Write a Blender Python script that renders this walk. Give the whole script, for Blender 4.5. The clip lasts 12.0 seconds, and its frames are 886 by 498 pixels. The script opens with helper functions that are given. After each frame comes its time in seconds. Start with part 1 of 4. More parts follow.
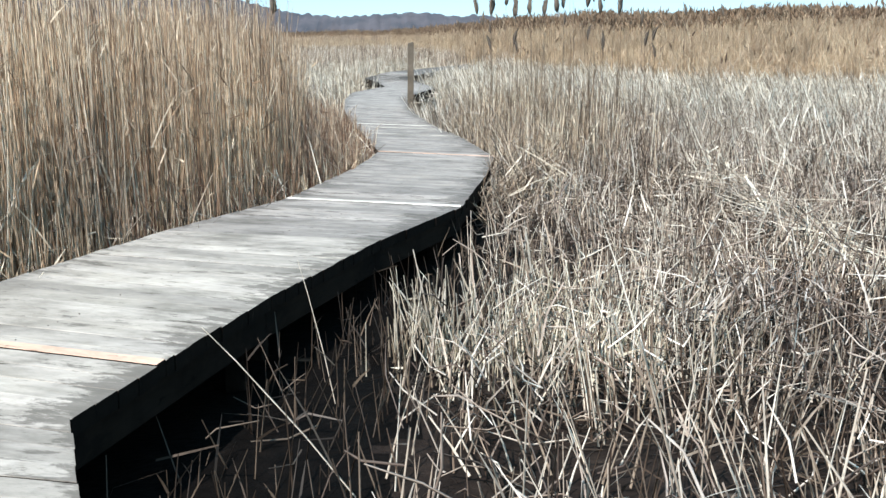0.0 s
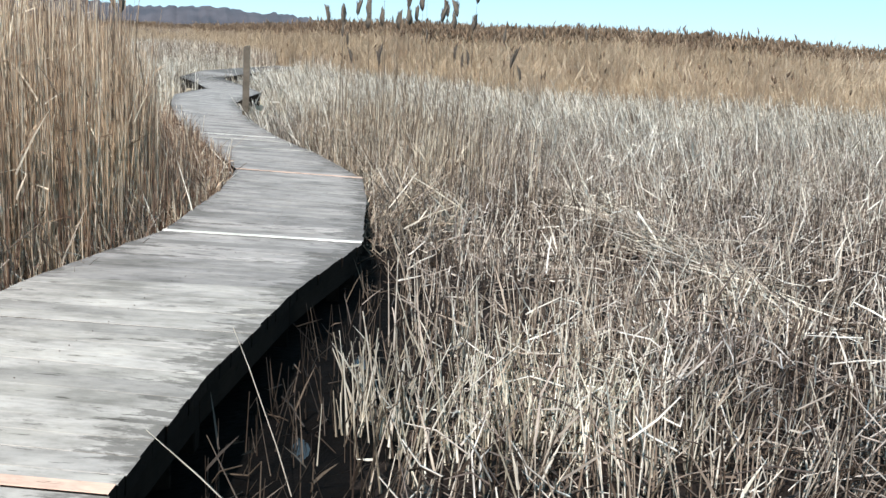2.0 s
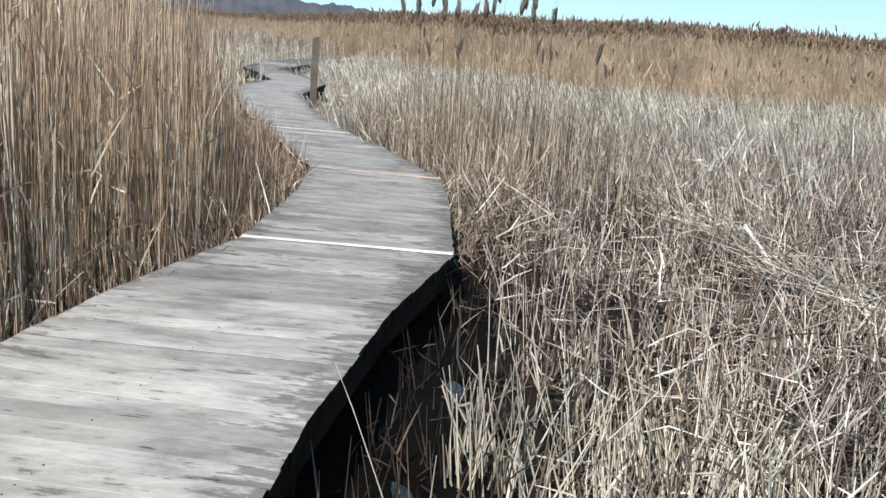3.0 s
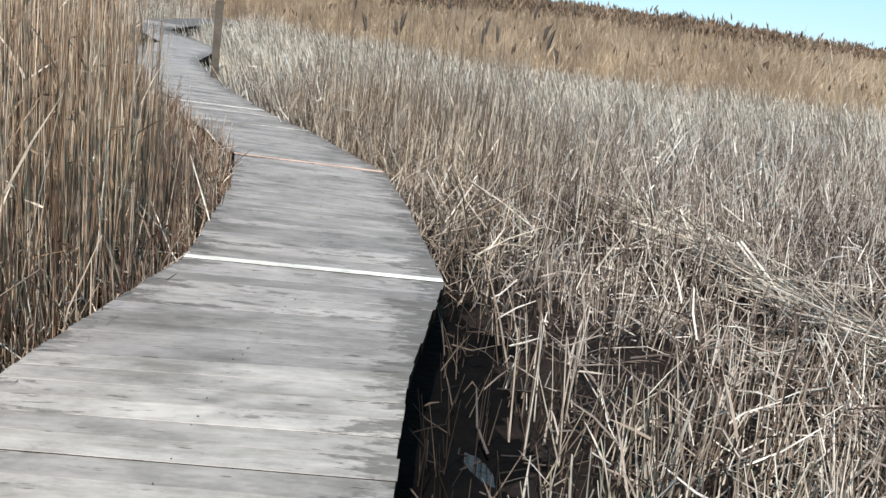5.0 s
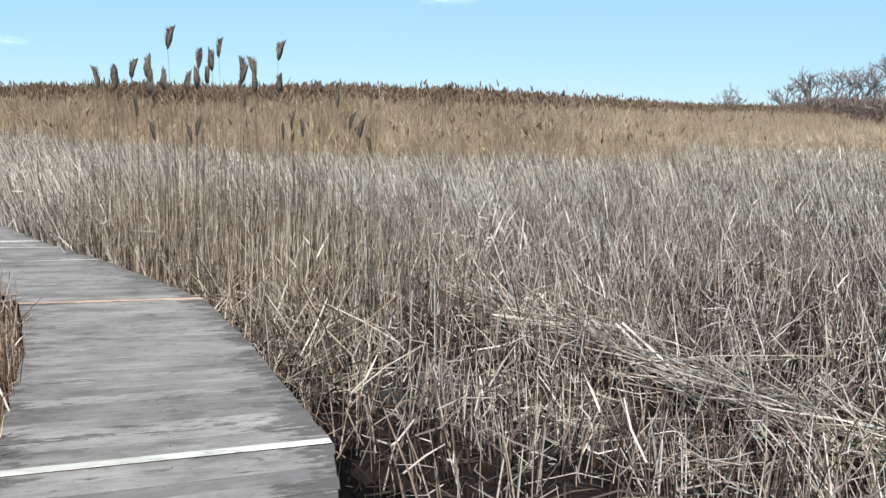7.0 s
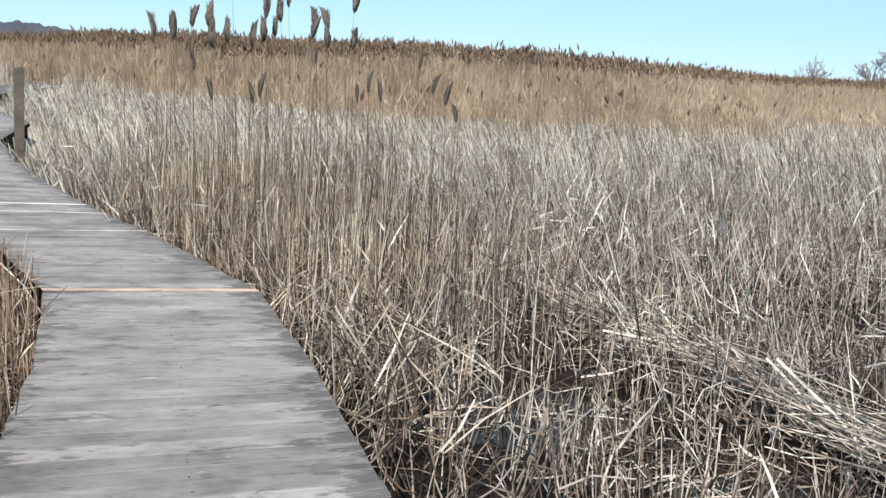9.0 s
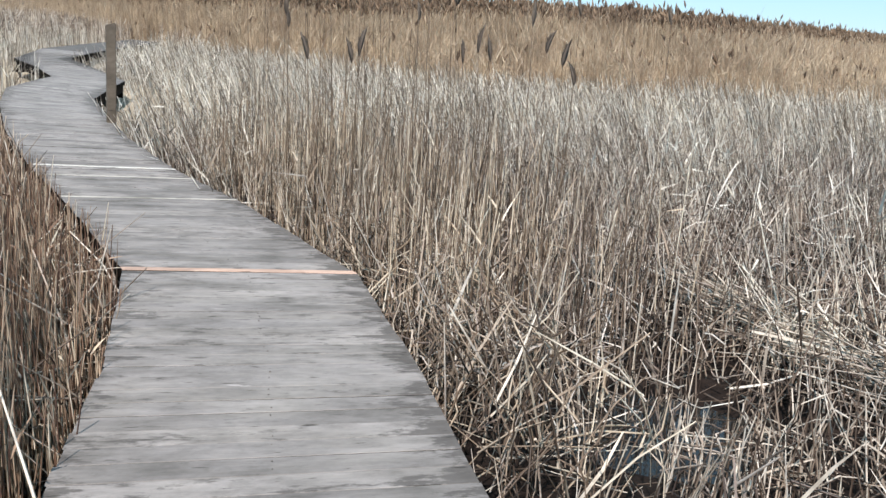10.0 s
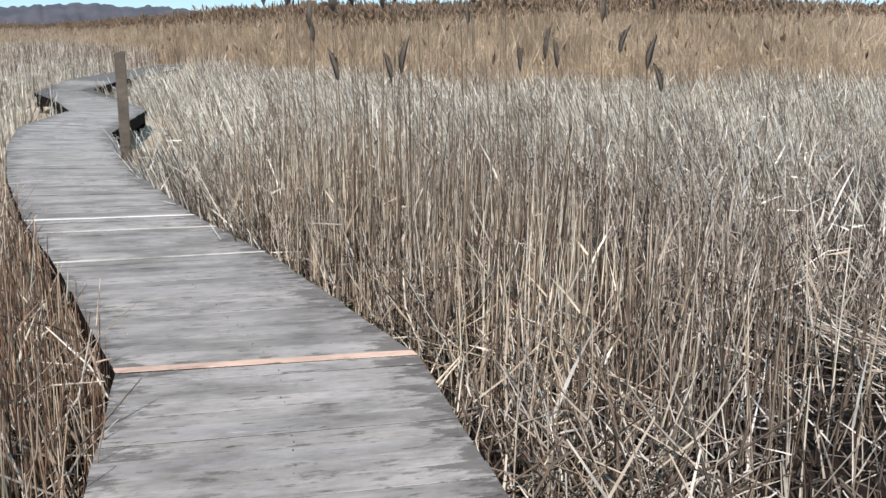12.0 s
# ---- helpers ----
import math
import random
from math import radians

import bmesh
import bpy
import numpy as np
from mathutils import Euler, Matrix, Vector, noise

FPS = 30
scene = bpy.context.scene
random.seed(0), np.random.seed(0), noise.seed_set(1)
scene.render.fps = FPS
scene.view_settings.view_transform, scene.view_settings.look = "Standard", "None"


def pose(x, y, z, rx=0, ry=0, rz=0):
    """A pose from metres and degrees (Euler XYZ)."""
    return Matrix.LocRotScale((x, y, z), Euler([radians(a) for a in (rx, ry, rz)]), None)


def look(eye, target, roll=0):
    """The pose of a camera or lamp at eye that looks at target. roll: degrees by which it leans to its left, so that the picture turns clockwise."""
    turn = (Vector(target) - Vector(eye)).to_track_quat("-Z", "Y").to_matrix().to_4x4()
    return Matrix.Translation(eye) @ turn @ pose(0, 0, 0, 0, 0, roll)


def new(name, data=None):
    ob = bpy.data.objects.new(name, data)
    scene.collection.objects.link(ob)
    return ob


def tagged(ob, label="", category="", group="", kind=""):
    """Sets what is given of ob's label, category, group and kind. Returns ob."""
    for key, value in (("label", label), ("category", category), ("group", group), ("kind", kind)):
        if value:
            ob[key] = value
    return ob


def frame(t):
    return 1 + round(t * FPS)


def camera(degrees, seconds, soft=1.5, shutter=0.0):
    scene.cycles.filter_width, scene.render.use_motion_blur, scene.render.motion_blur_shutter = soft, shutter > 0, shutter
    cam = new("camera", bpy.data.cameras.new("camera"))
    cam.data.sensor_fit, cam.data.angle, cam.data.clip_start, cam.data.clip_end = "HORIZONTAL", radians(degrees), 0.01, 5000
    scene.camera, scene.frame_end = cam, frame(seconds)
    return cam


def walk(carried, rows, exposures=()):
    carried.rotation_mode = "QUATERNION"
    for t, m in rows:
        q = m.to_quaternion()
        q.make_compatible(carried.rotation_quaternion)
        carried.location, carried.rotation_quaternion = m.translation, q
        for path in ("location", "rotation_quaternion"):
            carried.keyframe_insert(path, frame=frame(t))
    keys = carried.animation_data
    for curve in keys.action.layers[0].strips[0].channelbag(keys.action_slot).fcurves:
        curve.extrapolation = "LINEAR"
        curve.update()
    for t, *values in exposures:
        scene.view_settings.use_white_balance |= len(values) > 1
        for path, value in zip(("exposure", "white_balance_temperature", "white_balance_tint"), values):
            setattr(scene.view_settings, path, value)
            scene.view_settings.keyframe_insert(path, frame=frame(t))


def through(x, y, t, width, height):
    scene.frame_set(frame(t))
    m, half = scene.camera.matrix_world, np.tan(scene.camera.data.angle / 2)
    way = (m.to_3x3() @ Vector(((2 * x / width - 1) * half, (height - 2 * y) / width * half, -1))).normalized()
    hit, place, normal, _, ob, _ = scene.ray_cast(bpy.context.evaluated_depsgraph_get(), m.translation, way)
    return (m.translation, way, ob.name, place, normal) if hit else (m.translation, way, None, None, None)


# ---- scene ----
cam = camera(50, 12.0, soft=1.5)
PATH = [
    (0, (0.577, -0.961, 1.314), (0.711, 0.987, 0.884), -0.5),
    (0.5, (0.399, -0.661, 1.378), (0.570, 1.286, 0.955), -0.3),
    (1, (0.174, -0.421, 1.414), (0.471, 1.511, 0.991), -1.2),
    (1.5, (0.016, -0.290, 1.400), (0.424, 1.616, 0.950), -0.7),
    (2, (-0.158, -0.090, 1.448), (0.394, 1.787, 1.031), 2.9),
    (2.5, (-0.257, 0.181, 1.466), (0.366, 2.049, 1.115), 2.6),
    (3, (-0.325, 0.583, 1.449), (0.123, 2.483, 1.011), 3.7),
    (3.5, (-0.414, 0.910, 1.448), (0.059, 2.770, 0.884), 1.1),
    (5.3, (-0.813, 2.163, 1.461), (-0.077, 3.971, 1.026), 7.0),
    (5.5, (-0.857, 2.293, 1.423), (-0.035, 4.075, 1.038), 4.2),
    (6, (-0.864, 2.641, 1.499), (0.090, 4.366, 1.166), 1.9),
    (6.5, (-0.794, 2.923, 1.518), (0.178, 4.654, 1.284), 1.0),
    (6.7, (-0.778, 2.992, 1.498), (0.291, 4.664, 1.254), 0.9),
    (8.3, (-0.396, 3.872, 1.550), (0.729, 5.484, 1.185), 1.0),
    (8.5, (-0.342, 3.997, 1.532), (0.749, 5.635, 1.176), 0.5),
    (9, (-0.219, 4.452, 1.536), (0.769, 6.151, 1.166), 3.0),
    (9.5, (-0.143, 4.837, 1.528), (0.870, 6.518, 1.140), 2.6),
    (10, (0.004, 5.276, 1.504), (0.823, 7.041, 1.043), 3.1),
    (10.5, (0.098, 5.663, 1.505), (0.901, 7.423, 1.000), 0.6),
    (11, (0.278, 5.959, 1.511), (1.079, 7.715, 0.987), 0.7),
    (11.5, (0.345, 6.303, 1.489), (1.116, 8.080, 0.993), 0.2),
    (12, (0.413, 6.692, 1.501), (1.157, 8.492, 1.047), -0.8),
]
walk(cam, [(t, look(eye, target, roll)) for t, eye, target, roll in PATH],
     exposures=[(0, 0.86, 6200, 13), (2.5, 0.61, 6250, 15), (3.5, 0.52, 6280, 16), (5.5, 0.52, 6300, 16.5), (6, 0.47, 6290, 16.5), (6.5, 0.34, 6260, 15.5), (8.5, 0.5, 6280, 16.5), (12, 0.44, 6260, 18.5)])

# ---- world, sun ----
SUN_AZ, SUN_EL = radians(-149.0), radians(48.0)      # azimuth measured from +y towards +x
to_sun = Vector((math.sin(SUN_AZ) * math.cos(SUN_EL), math.cos(SUN_AZ) * math.cos(SUN_EL), math.sin(SUN_EL)))
world = bpy.data.worlds.new("sky")
scene.world = world
world.use_nodes = True
wn = world.node_tree.nodes
sky = wn.new("ShaderNodeTexSky")
sky.sky_type, sky.sun_disc = "NISHITA", False
sky.sun_elevation, sky.sun_rotation = SUN_EL, SUN_AZ
sky.altitude, sky.air_density, sky.dust_density, sky.ozone_density = 1200, 0.9, 0.0, 1.2
wn["Background"].inputs["Strength"].default_value = 0.060
haze = wn.new("ShaderNodeMix")                      # thin even haze over the clear sky
haze.data_type = "RGBA"
haze.inputs[0].default_value = 0.55
haze.inputs[7].default_value = (6.6, 12.8, 16.0, 1)
world.node_tree.links.new(sky.outputs["Color"], haze.inputs[6])
world.node_tree.links.new(haze.outputs[2], wn["Background"].inputs["Color"])
sun_data = bpy.data.lights.new("sun", "SUN")
sun_data.energy, sun_data.angle, sun_data.color = 5.0, radians(0.6), (1.0, 0.94, 0.84)
sun = new("sun", sun_data)
sun.matrix_world = look(to_sun * 50, (0, 0, 0))

# ---- materials ----


def material(name, rough=0.8, metallic=0.0):
    m = bpy.data.materials.new(name)
    m.use_nodes = True
    b = m.node_tree.nodes["Principled BSDF"]
    b.inputs["Roughness"].default_value = rough
    b.inputs["Metallic"].default_value = metallic
    return m, m.node_tree.nodes, m.node_tree.links, b


def ramp(n, stops):
    r = n.new("ShaderNodeValToRGB")
    e = r.color_ramp.elements
    while len(e) < len(stops):
        e.new(0.5)
    for s, (p, c) in zip(e, stops):
        s.position, s.color = p, (*c, 1)
    return r


def noise_at(n, l, coord, scale, detail=4, stretch=(1, 1, 1), rough=0.6):
    mp = n.new("ShaderNodeMapping")
    mp.inputs["Scale"].default_value = stretch
    l.new(coord, mp.inputs["Vector"])
    t = n.new("ShaderNodeTexNoise")
    t.inputs["Scale"].default_value = scale
    t.inputs["Detail"].default_value = detail
    t.inputs["Roughness"].default_value = rough
    l.new(mp.outputs[0], t.inputs["Vector"])
    return t.outputs["Fac"]


def mixed(n, l, fac, a, b, kind="MIX"):
    m = n.new("ShaderNodeMix")
    m.data_type, m.blend_type = "RGBA", kind
    for socket, v in ((m.inputs[0], fac), (m.inputs[6], a), (m.inputs[7], b)):
        if isinstance(v, (int, float)):
            socket.default_value = v
        elif isinstance(v, tuple):
            socket.default_value = (*v, 1)
        else:
            l.new(v, socket)
    return m.outputs[2]


def bump(n, l, b, height, strength, distance=0.01):
    bp = n.new("ShaderNodeBump")
    bp.inputs["Strength"].default_value = strength
    bp.inputs["Distance"].default_value = distance
    l.new(height, bp.inputs["Height"])
    l.new(bp.outputs[0], b.inputs["Normal"])


def reed_material(name, stops, rough=0.55, through=0.25):
    """Dry reed straw: each stalk takes its own tone, with blotches along it."""
    m, n, l, b = material(name, rough)
    geo = n.new("ShaderNodeNewGeometry")
    r = ramp(n, stops)
    l.new(geo.outputs["Random Per Island"], r.inputs[0])
    tc = n.new("ShaderNodeTexCoord")
    blot = ramp(n, [(0.3, (0.62, 0.6, 0.58)), (0.62, (1.0, 1.0, 1.0))])
    l.new(noise_at(n, l, tc.outputs["Object"], 9, 3), blot.inputs[0])
    # broad noise patches put lit and shadowed zones of the field into the colour
    wide = ramp(n, [(0.34, (0.62, 0.59, 0.585)), (0.66, (1.22, 1.2, 1.15))])
    l.new(noise_at(n, l, tc.outputs["Object"], 0.8, 4), wide.inputs[0])
    c = mixed(n, l, 1.0, r.outputs[0], blot.outputs[0], "MULTIPLY")
    c = mixed(n, l, 1.0, c, wide.outputs[0], "MULTIPLY")
    l.new(c, b.inputs["Base Color"])
    if through:
        tr = n.new("ShaderNodeBsdfTranslucent")
        l.new(c, tr.inputs["Color"])
        mx = n.new("ShaderNodeMixShader")
        mx.inputs[0].default_value = through
        l.new(b.outputs[0], mx.inputs[1])
        l.new(tr.outputs[0], mx.inputs[2])
        l.new(mx.outputs[0], n["Material Output"].inputs["Surface"])
    return m


def plank_material(name, light, dark, stain, stain_from=0.52):
    """Weathered plank: grain along x, lichen and damp blotches that thicken towards the plank's far end."""
    m, n, l, b = material(name, 0.8)
    b.inputs["Specular IOR Level"].default_value = 0.2
    tc = n.new("ShaderNodeTexCoord")
    info = n.new("ShaderNodeObjectInfo")
    shift = n.new("ShaderNodeVectorMath")
    shift.operation = "MULTIPLY_ADD"
    l.new(info.outputs["Random"], shift.inputs[0])
    shift.inputs[1].default_value = (37, 53, 29)
    l.new(tc.outputs["Object"], shift.inputs[2])
    grain = noise_at(n, l, shift.outputs[0], 6, 6, (0.8, 7, 7), 0.65)
    g = ramp(n, [(0.22, tuple(0.55 * v + 0.45 * w for v, w in zip(dark, light))), (0.5, light), (0.8, tuple(min(1, v * 1.08) for v in light))])
    l.new(grain, g.inputs[0])
    tone = ramp(n, [(0.0, (0.70, 0.70, 0.69)), (0.18, (0.9, 0.9, 0.89)), (0.6, (1.0, 1.0, 0.98)), (1.0, (1.13, 1.12, 1.10))])
    l.new(info.outputs["Random"], tone.inputs[0])
    c = mixed(n, l, 1.0, g.outputs[0], tone.outputs[0], "MULTIPLY")
    cloud = noise_at(n, l, shift.outputs[0], 2.2, 4, (0.6, 2.4, 1), 0.6)
    cl = ramp(n, [(0.35, (0.8, 0.8, 0.78)), (0.6, (1.05, 1.05, 1.05))])
    l.new(cloud, cl.inputs[0])
    c = mixed(n, l, 1.0, c, cl.outputs[0], "MULTIPLY")
    fine = ramp(n, [(0.3, (0.76, 0.76, 0.75)), (0.5, (0.98, 0.98, 0.98)), (0.7, (1.1, 1.1, 1.1))])
    l.new(noise_at(n, l, shift.outputs[0], 13, 8, (0.75, 1.7, 1.7), 0.75), fine.inputs[0])
    c = mixed(n, l, 1.0, c, fine.outputs[0], "MULTIPLY")
    pos = n.new("ShaderNodeNewGeometry")
    patch = ramp(n, [(0.34, (0.6, 0.6, 0.585)), (0.5, (0.97, 0.97, 0.97)), (0.68, (1.18, 1.18, 1.16))])
    l.new(noise_at(n, l, pos.outputs["Position"], 2.1, 6, (0.8, 1.5, 1), 0.66), patch.inputs[0])
    c = mixed(n, l, 1.0, c, patch.outputs[0], "MULTIPLY")
    # damp stains: streaks along the grain, most of them over the two ends, more on some planks than on others
    sep = n.new("ShaderNodeSeparateXYZ")
    l.new(tc.outputs["Object"], sep.inputs[0])
    streak = noise_at(n, l, shift.outputs[0], 5.0, 8, (0.95, 2.8, 1.5), 0.72)
    for lo, hi, most in ((0.44, 0.82, 0.25), (-0.50, -0.88, 0.20)):
        end = n.new("ShaderNodeMapRange")
        end.inputs["From Min"].default_value, end.inputs["From Max"].default_value = lo, hi
        end.inputs["To Min"].default_value, end.inputs["To Max"].default_value = 0.0, most
        l.new(sep.outputs[0], end.inputs["Value"])
        add = n.new("ShaderNodeMath")
        add.operation = "ADD"
        l.new(streak, add.inputs[0])
        l.new(end.outputs[0], add.inputs[1])
        streak = add.outputs[0]
    wet = n.new("ShaderNodeMath")
    wet.operation = "MULTIPLY_ADD"
    l.new(info.outputs["Random"], wet.inputs[0])
    wet.inputs[1].default_value = 0.13
    l.new(streak, wet.inputs[2])
    st = ramp(n, [(stain_from + 0.125, (0, 0, 0)), (stain_from + 0.20, (0.72, 0.72, 0.72))])
    l.new(wet.outputs[0], st.inputs[0])
    c = mixed(n, l, st.outputs[0], c, stain)
    chip = ramp(n, [(0.72, (0, 0, 0)), (0.76, (0.55, 0.55, 0.55))])
    l.new(noise_at(n, l, shift.outputs[0], 7.0, 3, (0.8, 3.2, 1), 0.5), chip.inputs[0])
    c = mixed(n, l, chip.outputs[0], c, tuple(min(0.8, v * 1.75) for v in light))
    dash = ramp(n, [(0.63, (1, 1, 1)), (0.69, (0.34, 0.33, 0.31))])
    l.new(noise_at(n, l, shift.outputs[0], 4.0, 5, (1.5, 9, 3), 0.6), dash.inputs[0])
    c = mixed(n, l, 1.0, c, dash.outputs[0], "MULTIPLY")
    l.new(c, b.inputs["Base Color"])
    bump(n, l, b, grain, 0.35, 0.006)
    return m


STRAW = reed_material("straw", [(0.0, (0.05, 0.034, 0.026)), (0.3, (0.20, 0.15, 0.115)), (0.6, (0.51, 0.43, 0.35)), (0.85, (0.88, 0.81, 0.70)), (1.0, (0.95, 0.92, 0.84))])
STRAW_GREY = reed_material("grey_straw", [(0.0, (0.055, 0.038, 0.031)), (0.3, (0.225, 0.175, 0.145)), (0.65, (0.55, 0.475, 0.41)), (0.9, (0.90, 0.86, 0.79)), (1.0, (0.95, 0.92, 0.86))])
STRAW_BROWN = reed_material("brown_straw", [(0.0, (0.15, 0.092, 0.06)), (0.3, (0.41, 0.285, 0.185)), (0.65, (0.69, 0.53, 0.37)), (0.88, (0.92, 0.80, 0.63)), (1.0, (0.95, 0.88, 0.75))])
STRAW_GOLD = reed_material("golden_straw", [(0.0, (0.06, 0.043, 0.03)), (0.3, (0.26, 0.195, 0.14)), (0.65, (0.58, 0.48, 0.36)), (0.88, (0.93, 0.84, 0.68)), (1.0, (0.96, 0.90, 0.77))])
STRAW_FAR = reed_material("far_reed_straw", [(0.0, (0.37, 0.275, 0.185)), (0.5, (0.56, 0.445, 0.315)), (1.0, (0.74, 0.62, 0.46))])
STRAW_PALE = reed_material("bleached_straw", [(0.0, (0.10, 0.081, 0.066)), (0.3, (0.29, 0.25, 0.20)), (0.6, (0.62, 0.575, 0.485)), (0.82, (0.93, 0.905, 0.82)), (1.0, (0.96, 0.945, 0.87))])
STRAW_SWATH = reed_material("laid_straw", [(0.0, (0.14, 0.11, 0.085)), (0.45, (0.55, 0.48, 0.39)), (1.0, (0.92, 0.88, 0.78))])
STRAW_RUSSET = reed_material("russet_straw", [(0.0, (0.11, 0.06, 0.044)), (0.35, (0.28, 0.175, 0.12)), (0.7, (0.49, 0.365, 0.26)), (1.0, (0.86, 0.73, 0.57))])
STRAW_STUB = reed_material("bleached_stubs", [(0.0, (0.22, 0.18, 0.13)), (0.35, (0.66, 0.61, 0.49)), (1.0, (0.96, 0.94, 0.85))])
# straw with the shade of gaps and ditch put into its colour
STRAW_SHADED = reed_material("shaded_straw", [(0.0, (0.025, 0.018, 0.013)), (0.5, (0.065, 0.048, 0.036)), (1.0, (0.19, 0.15, 0.115))])
STEM = reed_material("brown_stem", [(0.0, (0.15, 0.11, 0.075)), (1.0, (0.27, 0.21, 0.15))])
PLUME = reed_material("seed_plume", [(0.0, (0.085, 0.068, 0.055)), (0.5, (0.15, 0.125, 0.10)), (1.0, (0.27, 0.235, 0.195))], 0.9, 0.15)
PLUME_FAR = reed_material("brown_plume", [(0.0, (0.12, 0.078, 0.05)), (0.5, (0.21, 0.145, 0.095)), (1.0, (0.34, 0.25, 0.17))], 0.9, 0.15)
GREY_WOOD = plank_material("weathered_plank", (0.264, 0.242, 0.229), (0.166, 0.151, 0.142), (0.062, 0.055, 0.049))
LIGHT_GREY_WOOD = plank_material("light_grey_plank", (0.345, 0.318, 0.292), (0.235, 0.214, 0.195), (0.075, 0.067, 0.058), 0.535)
PALE_WOOD = plank_material("pale_new_plank", (0.58, 0.56, 0.52), (0.44, 0.42, 0.39), (0.34, 0.32, 0.29), 0.72)
FADED_WOOD = plank_material("faded_plank", (0.46, 0.43, 0.39), (0.33, 0.30, 0.27), (0.26, 0.24, 0.21), 0.7)
ROSE_WOOD = plank_material("reddish_cedar_plank", (0.52, 0.36, 0.285), (0.40, 0.265, 0.205), (0.33, 0.22, 0.17), 0.8)
# near-black: shade on plank sides and under-deck timbers is put into the colour
SHADE_WOOD = plank_material("shade_dark_timber", (0.018, 0.013, 0.010), (0.010, 0.0075, 0.006), (0.007, 0.0055, 0.0045), 0.5)
SHADE_WOOD.node_tree.nodes["Principled BSDF"].inputs["Specular IOR Level"].default_value = 0.04
POST_WOOD = plank_material("grey_brown_post", (0.105, 0.088, 0.07), (0.062, 0.052, 0.042), (0.08, 0.065, 0.05), 0.6)


# near-black mud: the shade beneath and beside the deck, put into the colour
def ditch_shade_material():
    m, n, l, b = material("shaded_ditch_mud", 0.8)
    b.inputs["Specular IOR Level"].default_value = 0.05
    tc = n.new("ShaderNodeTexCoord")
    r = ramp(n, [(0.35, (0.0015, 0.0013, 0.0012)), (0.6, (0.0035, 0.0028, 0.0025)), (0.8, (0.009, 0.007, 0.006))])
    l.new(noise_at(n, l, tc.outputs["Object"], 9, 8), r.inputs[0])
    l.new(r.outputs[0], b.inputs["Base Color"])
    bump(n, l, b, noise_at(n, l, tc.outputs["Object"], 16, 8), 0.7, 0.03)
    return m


def mud_material():
    m, n, l, b = material("marsh_mud", 0.75)
    b.inputs["Specular IOR Level"].default_value = 0.06
    tc = n.new("ShaderNodeTexCoord")
    near = ramp(n, [(0.3, (0.010, 0.0075, 0.0065)), (0.55, (0.018, 0.0135, 0.0115)), (0.8, (0.038, 0.029, 0.024))])
    l.new(noise_at(n, l, tc.outputs["Object"], 5, 8), near.inputs[0])
    far = ramp(n, [(0.35, (0.8, 0.8, 0.8)), (0.65, (1.15, 1.1, 1.05))])
    l.new(noise_at(n, l, tc.outputs["Object"], 0.12, 4), far.inputs[0])
    c = mixed(n, l, 1.0, near.outputs[0], far.outputs[0], "MULTIPLY")
    straw = ramp(n, [(0.3, (0.25, 0.2, 0.14)), (0.7, (0.5, 0.42, 0.31))])
    l.new(noise_at(n, l, tc.outputs["Object"], 1.1, 6), straw.inputs[0])
    sep = n.new("ShaderNodeSeparateXYZ")
    l.new(tc.outputs["Object"], sep.inputs[0])
    cover = n.new("ShaderNodeMapRange")
    cover.inputs["From Min"].default_value, cover.inputs["From Max"].default_value = 15, 26
    l.new(sep.outputs[1], cover.inputs["Value"])
    l.new(mixed(n, l, cover.outputs[0], c, straw.outputs[0]), b.inputs["Base Color"])
    bump(n, l, b, noise_at(n, l, tc.outputs["Object"], 14, 8), 0.8, 0.04)
    return m


def water_material():
    m, n, l, b = material("bog_water", 0.04)
    b.inputs["Base Color"].default_value = (0.012, 0.011, 0.010, 1)
    b.inputs["IOR"].default_value = 1.33
    tc = n.new("ShaderNodeTexCoord")
    bump(n, l, b, noise_at(n, l, tc.outputs["Object"], 7, 3), 0.08, 0.02)
    return m


def wood_hill_material():
    m, n, l, b = material("wooded_hill", 0.95)
    tc = n.new("ShaderNodeTexCoord")
    # the bluish tint of distant haze is put into the hill's colour
    r = ramp(n, [(0.35, (0.03, 0.033, 0.044)), (0.6, (0.062, 0.058, 0.068))])
    l.new(noise_at(n, l, tc.outputs["Object"], 0.06, 6), r.inputs[0])
    l.new(r.outputs[0], b.inputs["Base Color"])
    return m


def rust_material():
    m, n, l, b = material("rusty_nail", 0.7, 0.4)
    tc = n.new("ShaderNodeTexCoord")
    r = ramp(n, [(0.3, (0.06, 0.05, 0.044)), (0.7, (0.15, 0.125, 0.105))])
    l.new(noise_at(n, l, tc.outputs["Object"], 40, 3), r.inputs[0])
    l.new(r.outputs[0], b.inputs["Base Color"])
    return m


RUST = rust_material()
DITCH_SHADE = ditch_shade_material()
MUD, WATER, HILL = mud_material(), water_material(), wood_hill_material()
BARK = reed_material("bare_twig", [(0.0, (0.22, 0.195, 0.19)), (1.0, (0.36, 0.325, 0.31))], 0.85, 0.0)
BRUSH = reed_material("brown_brush", [(0.0, (0.15, 0.115, 0.10)), (1.0, (0.27, 0.215, 0.19))], 0.9, 0.0)

# ---- geometry helpers ----


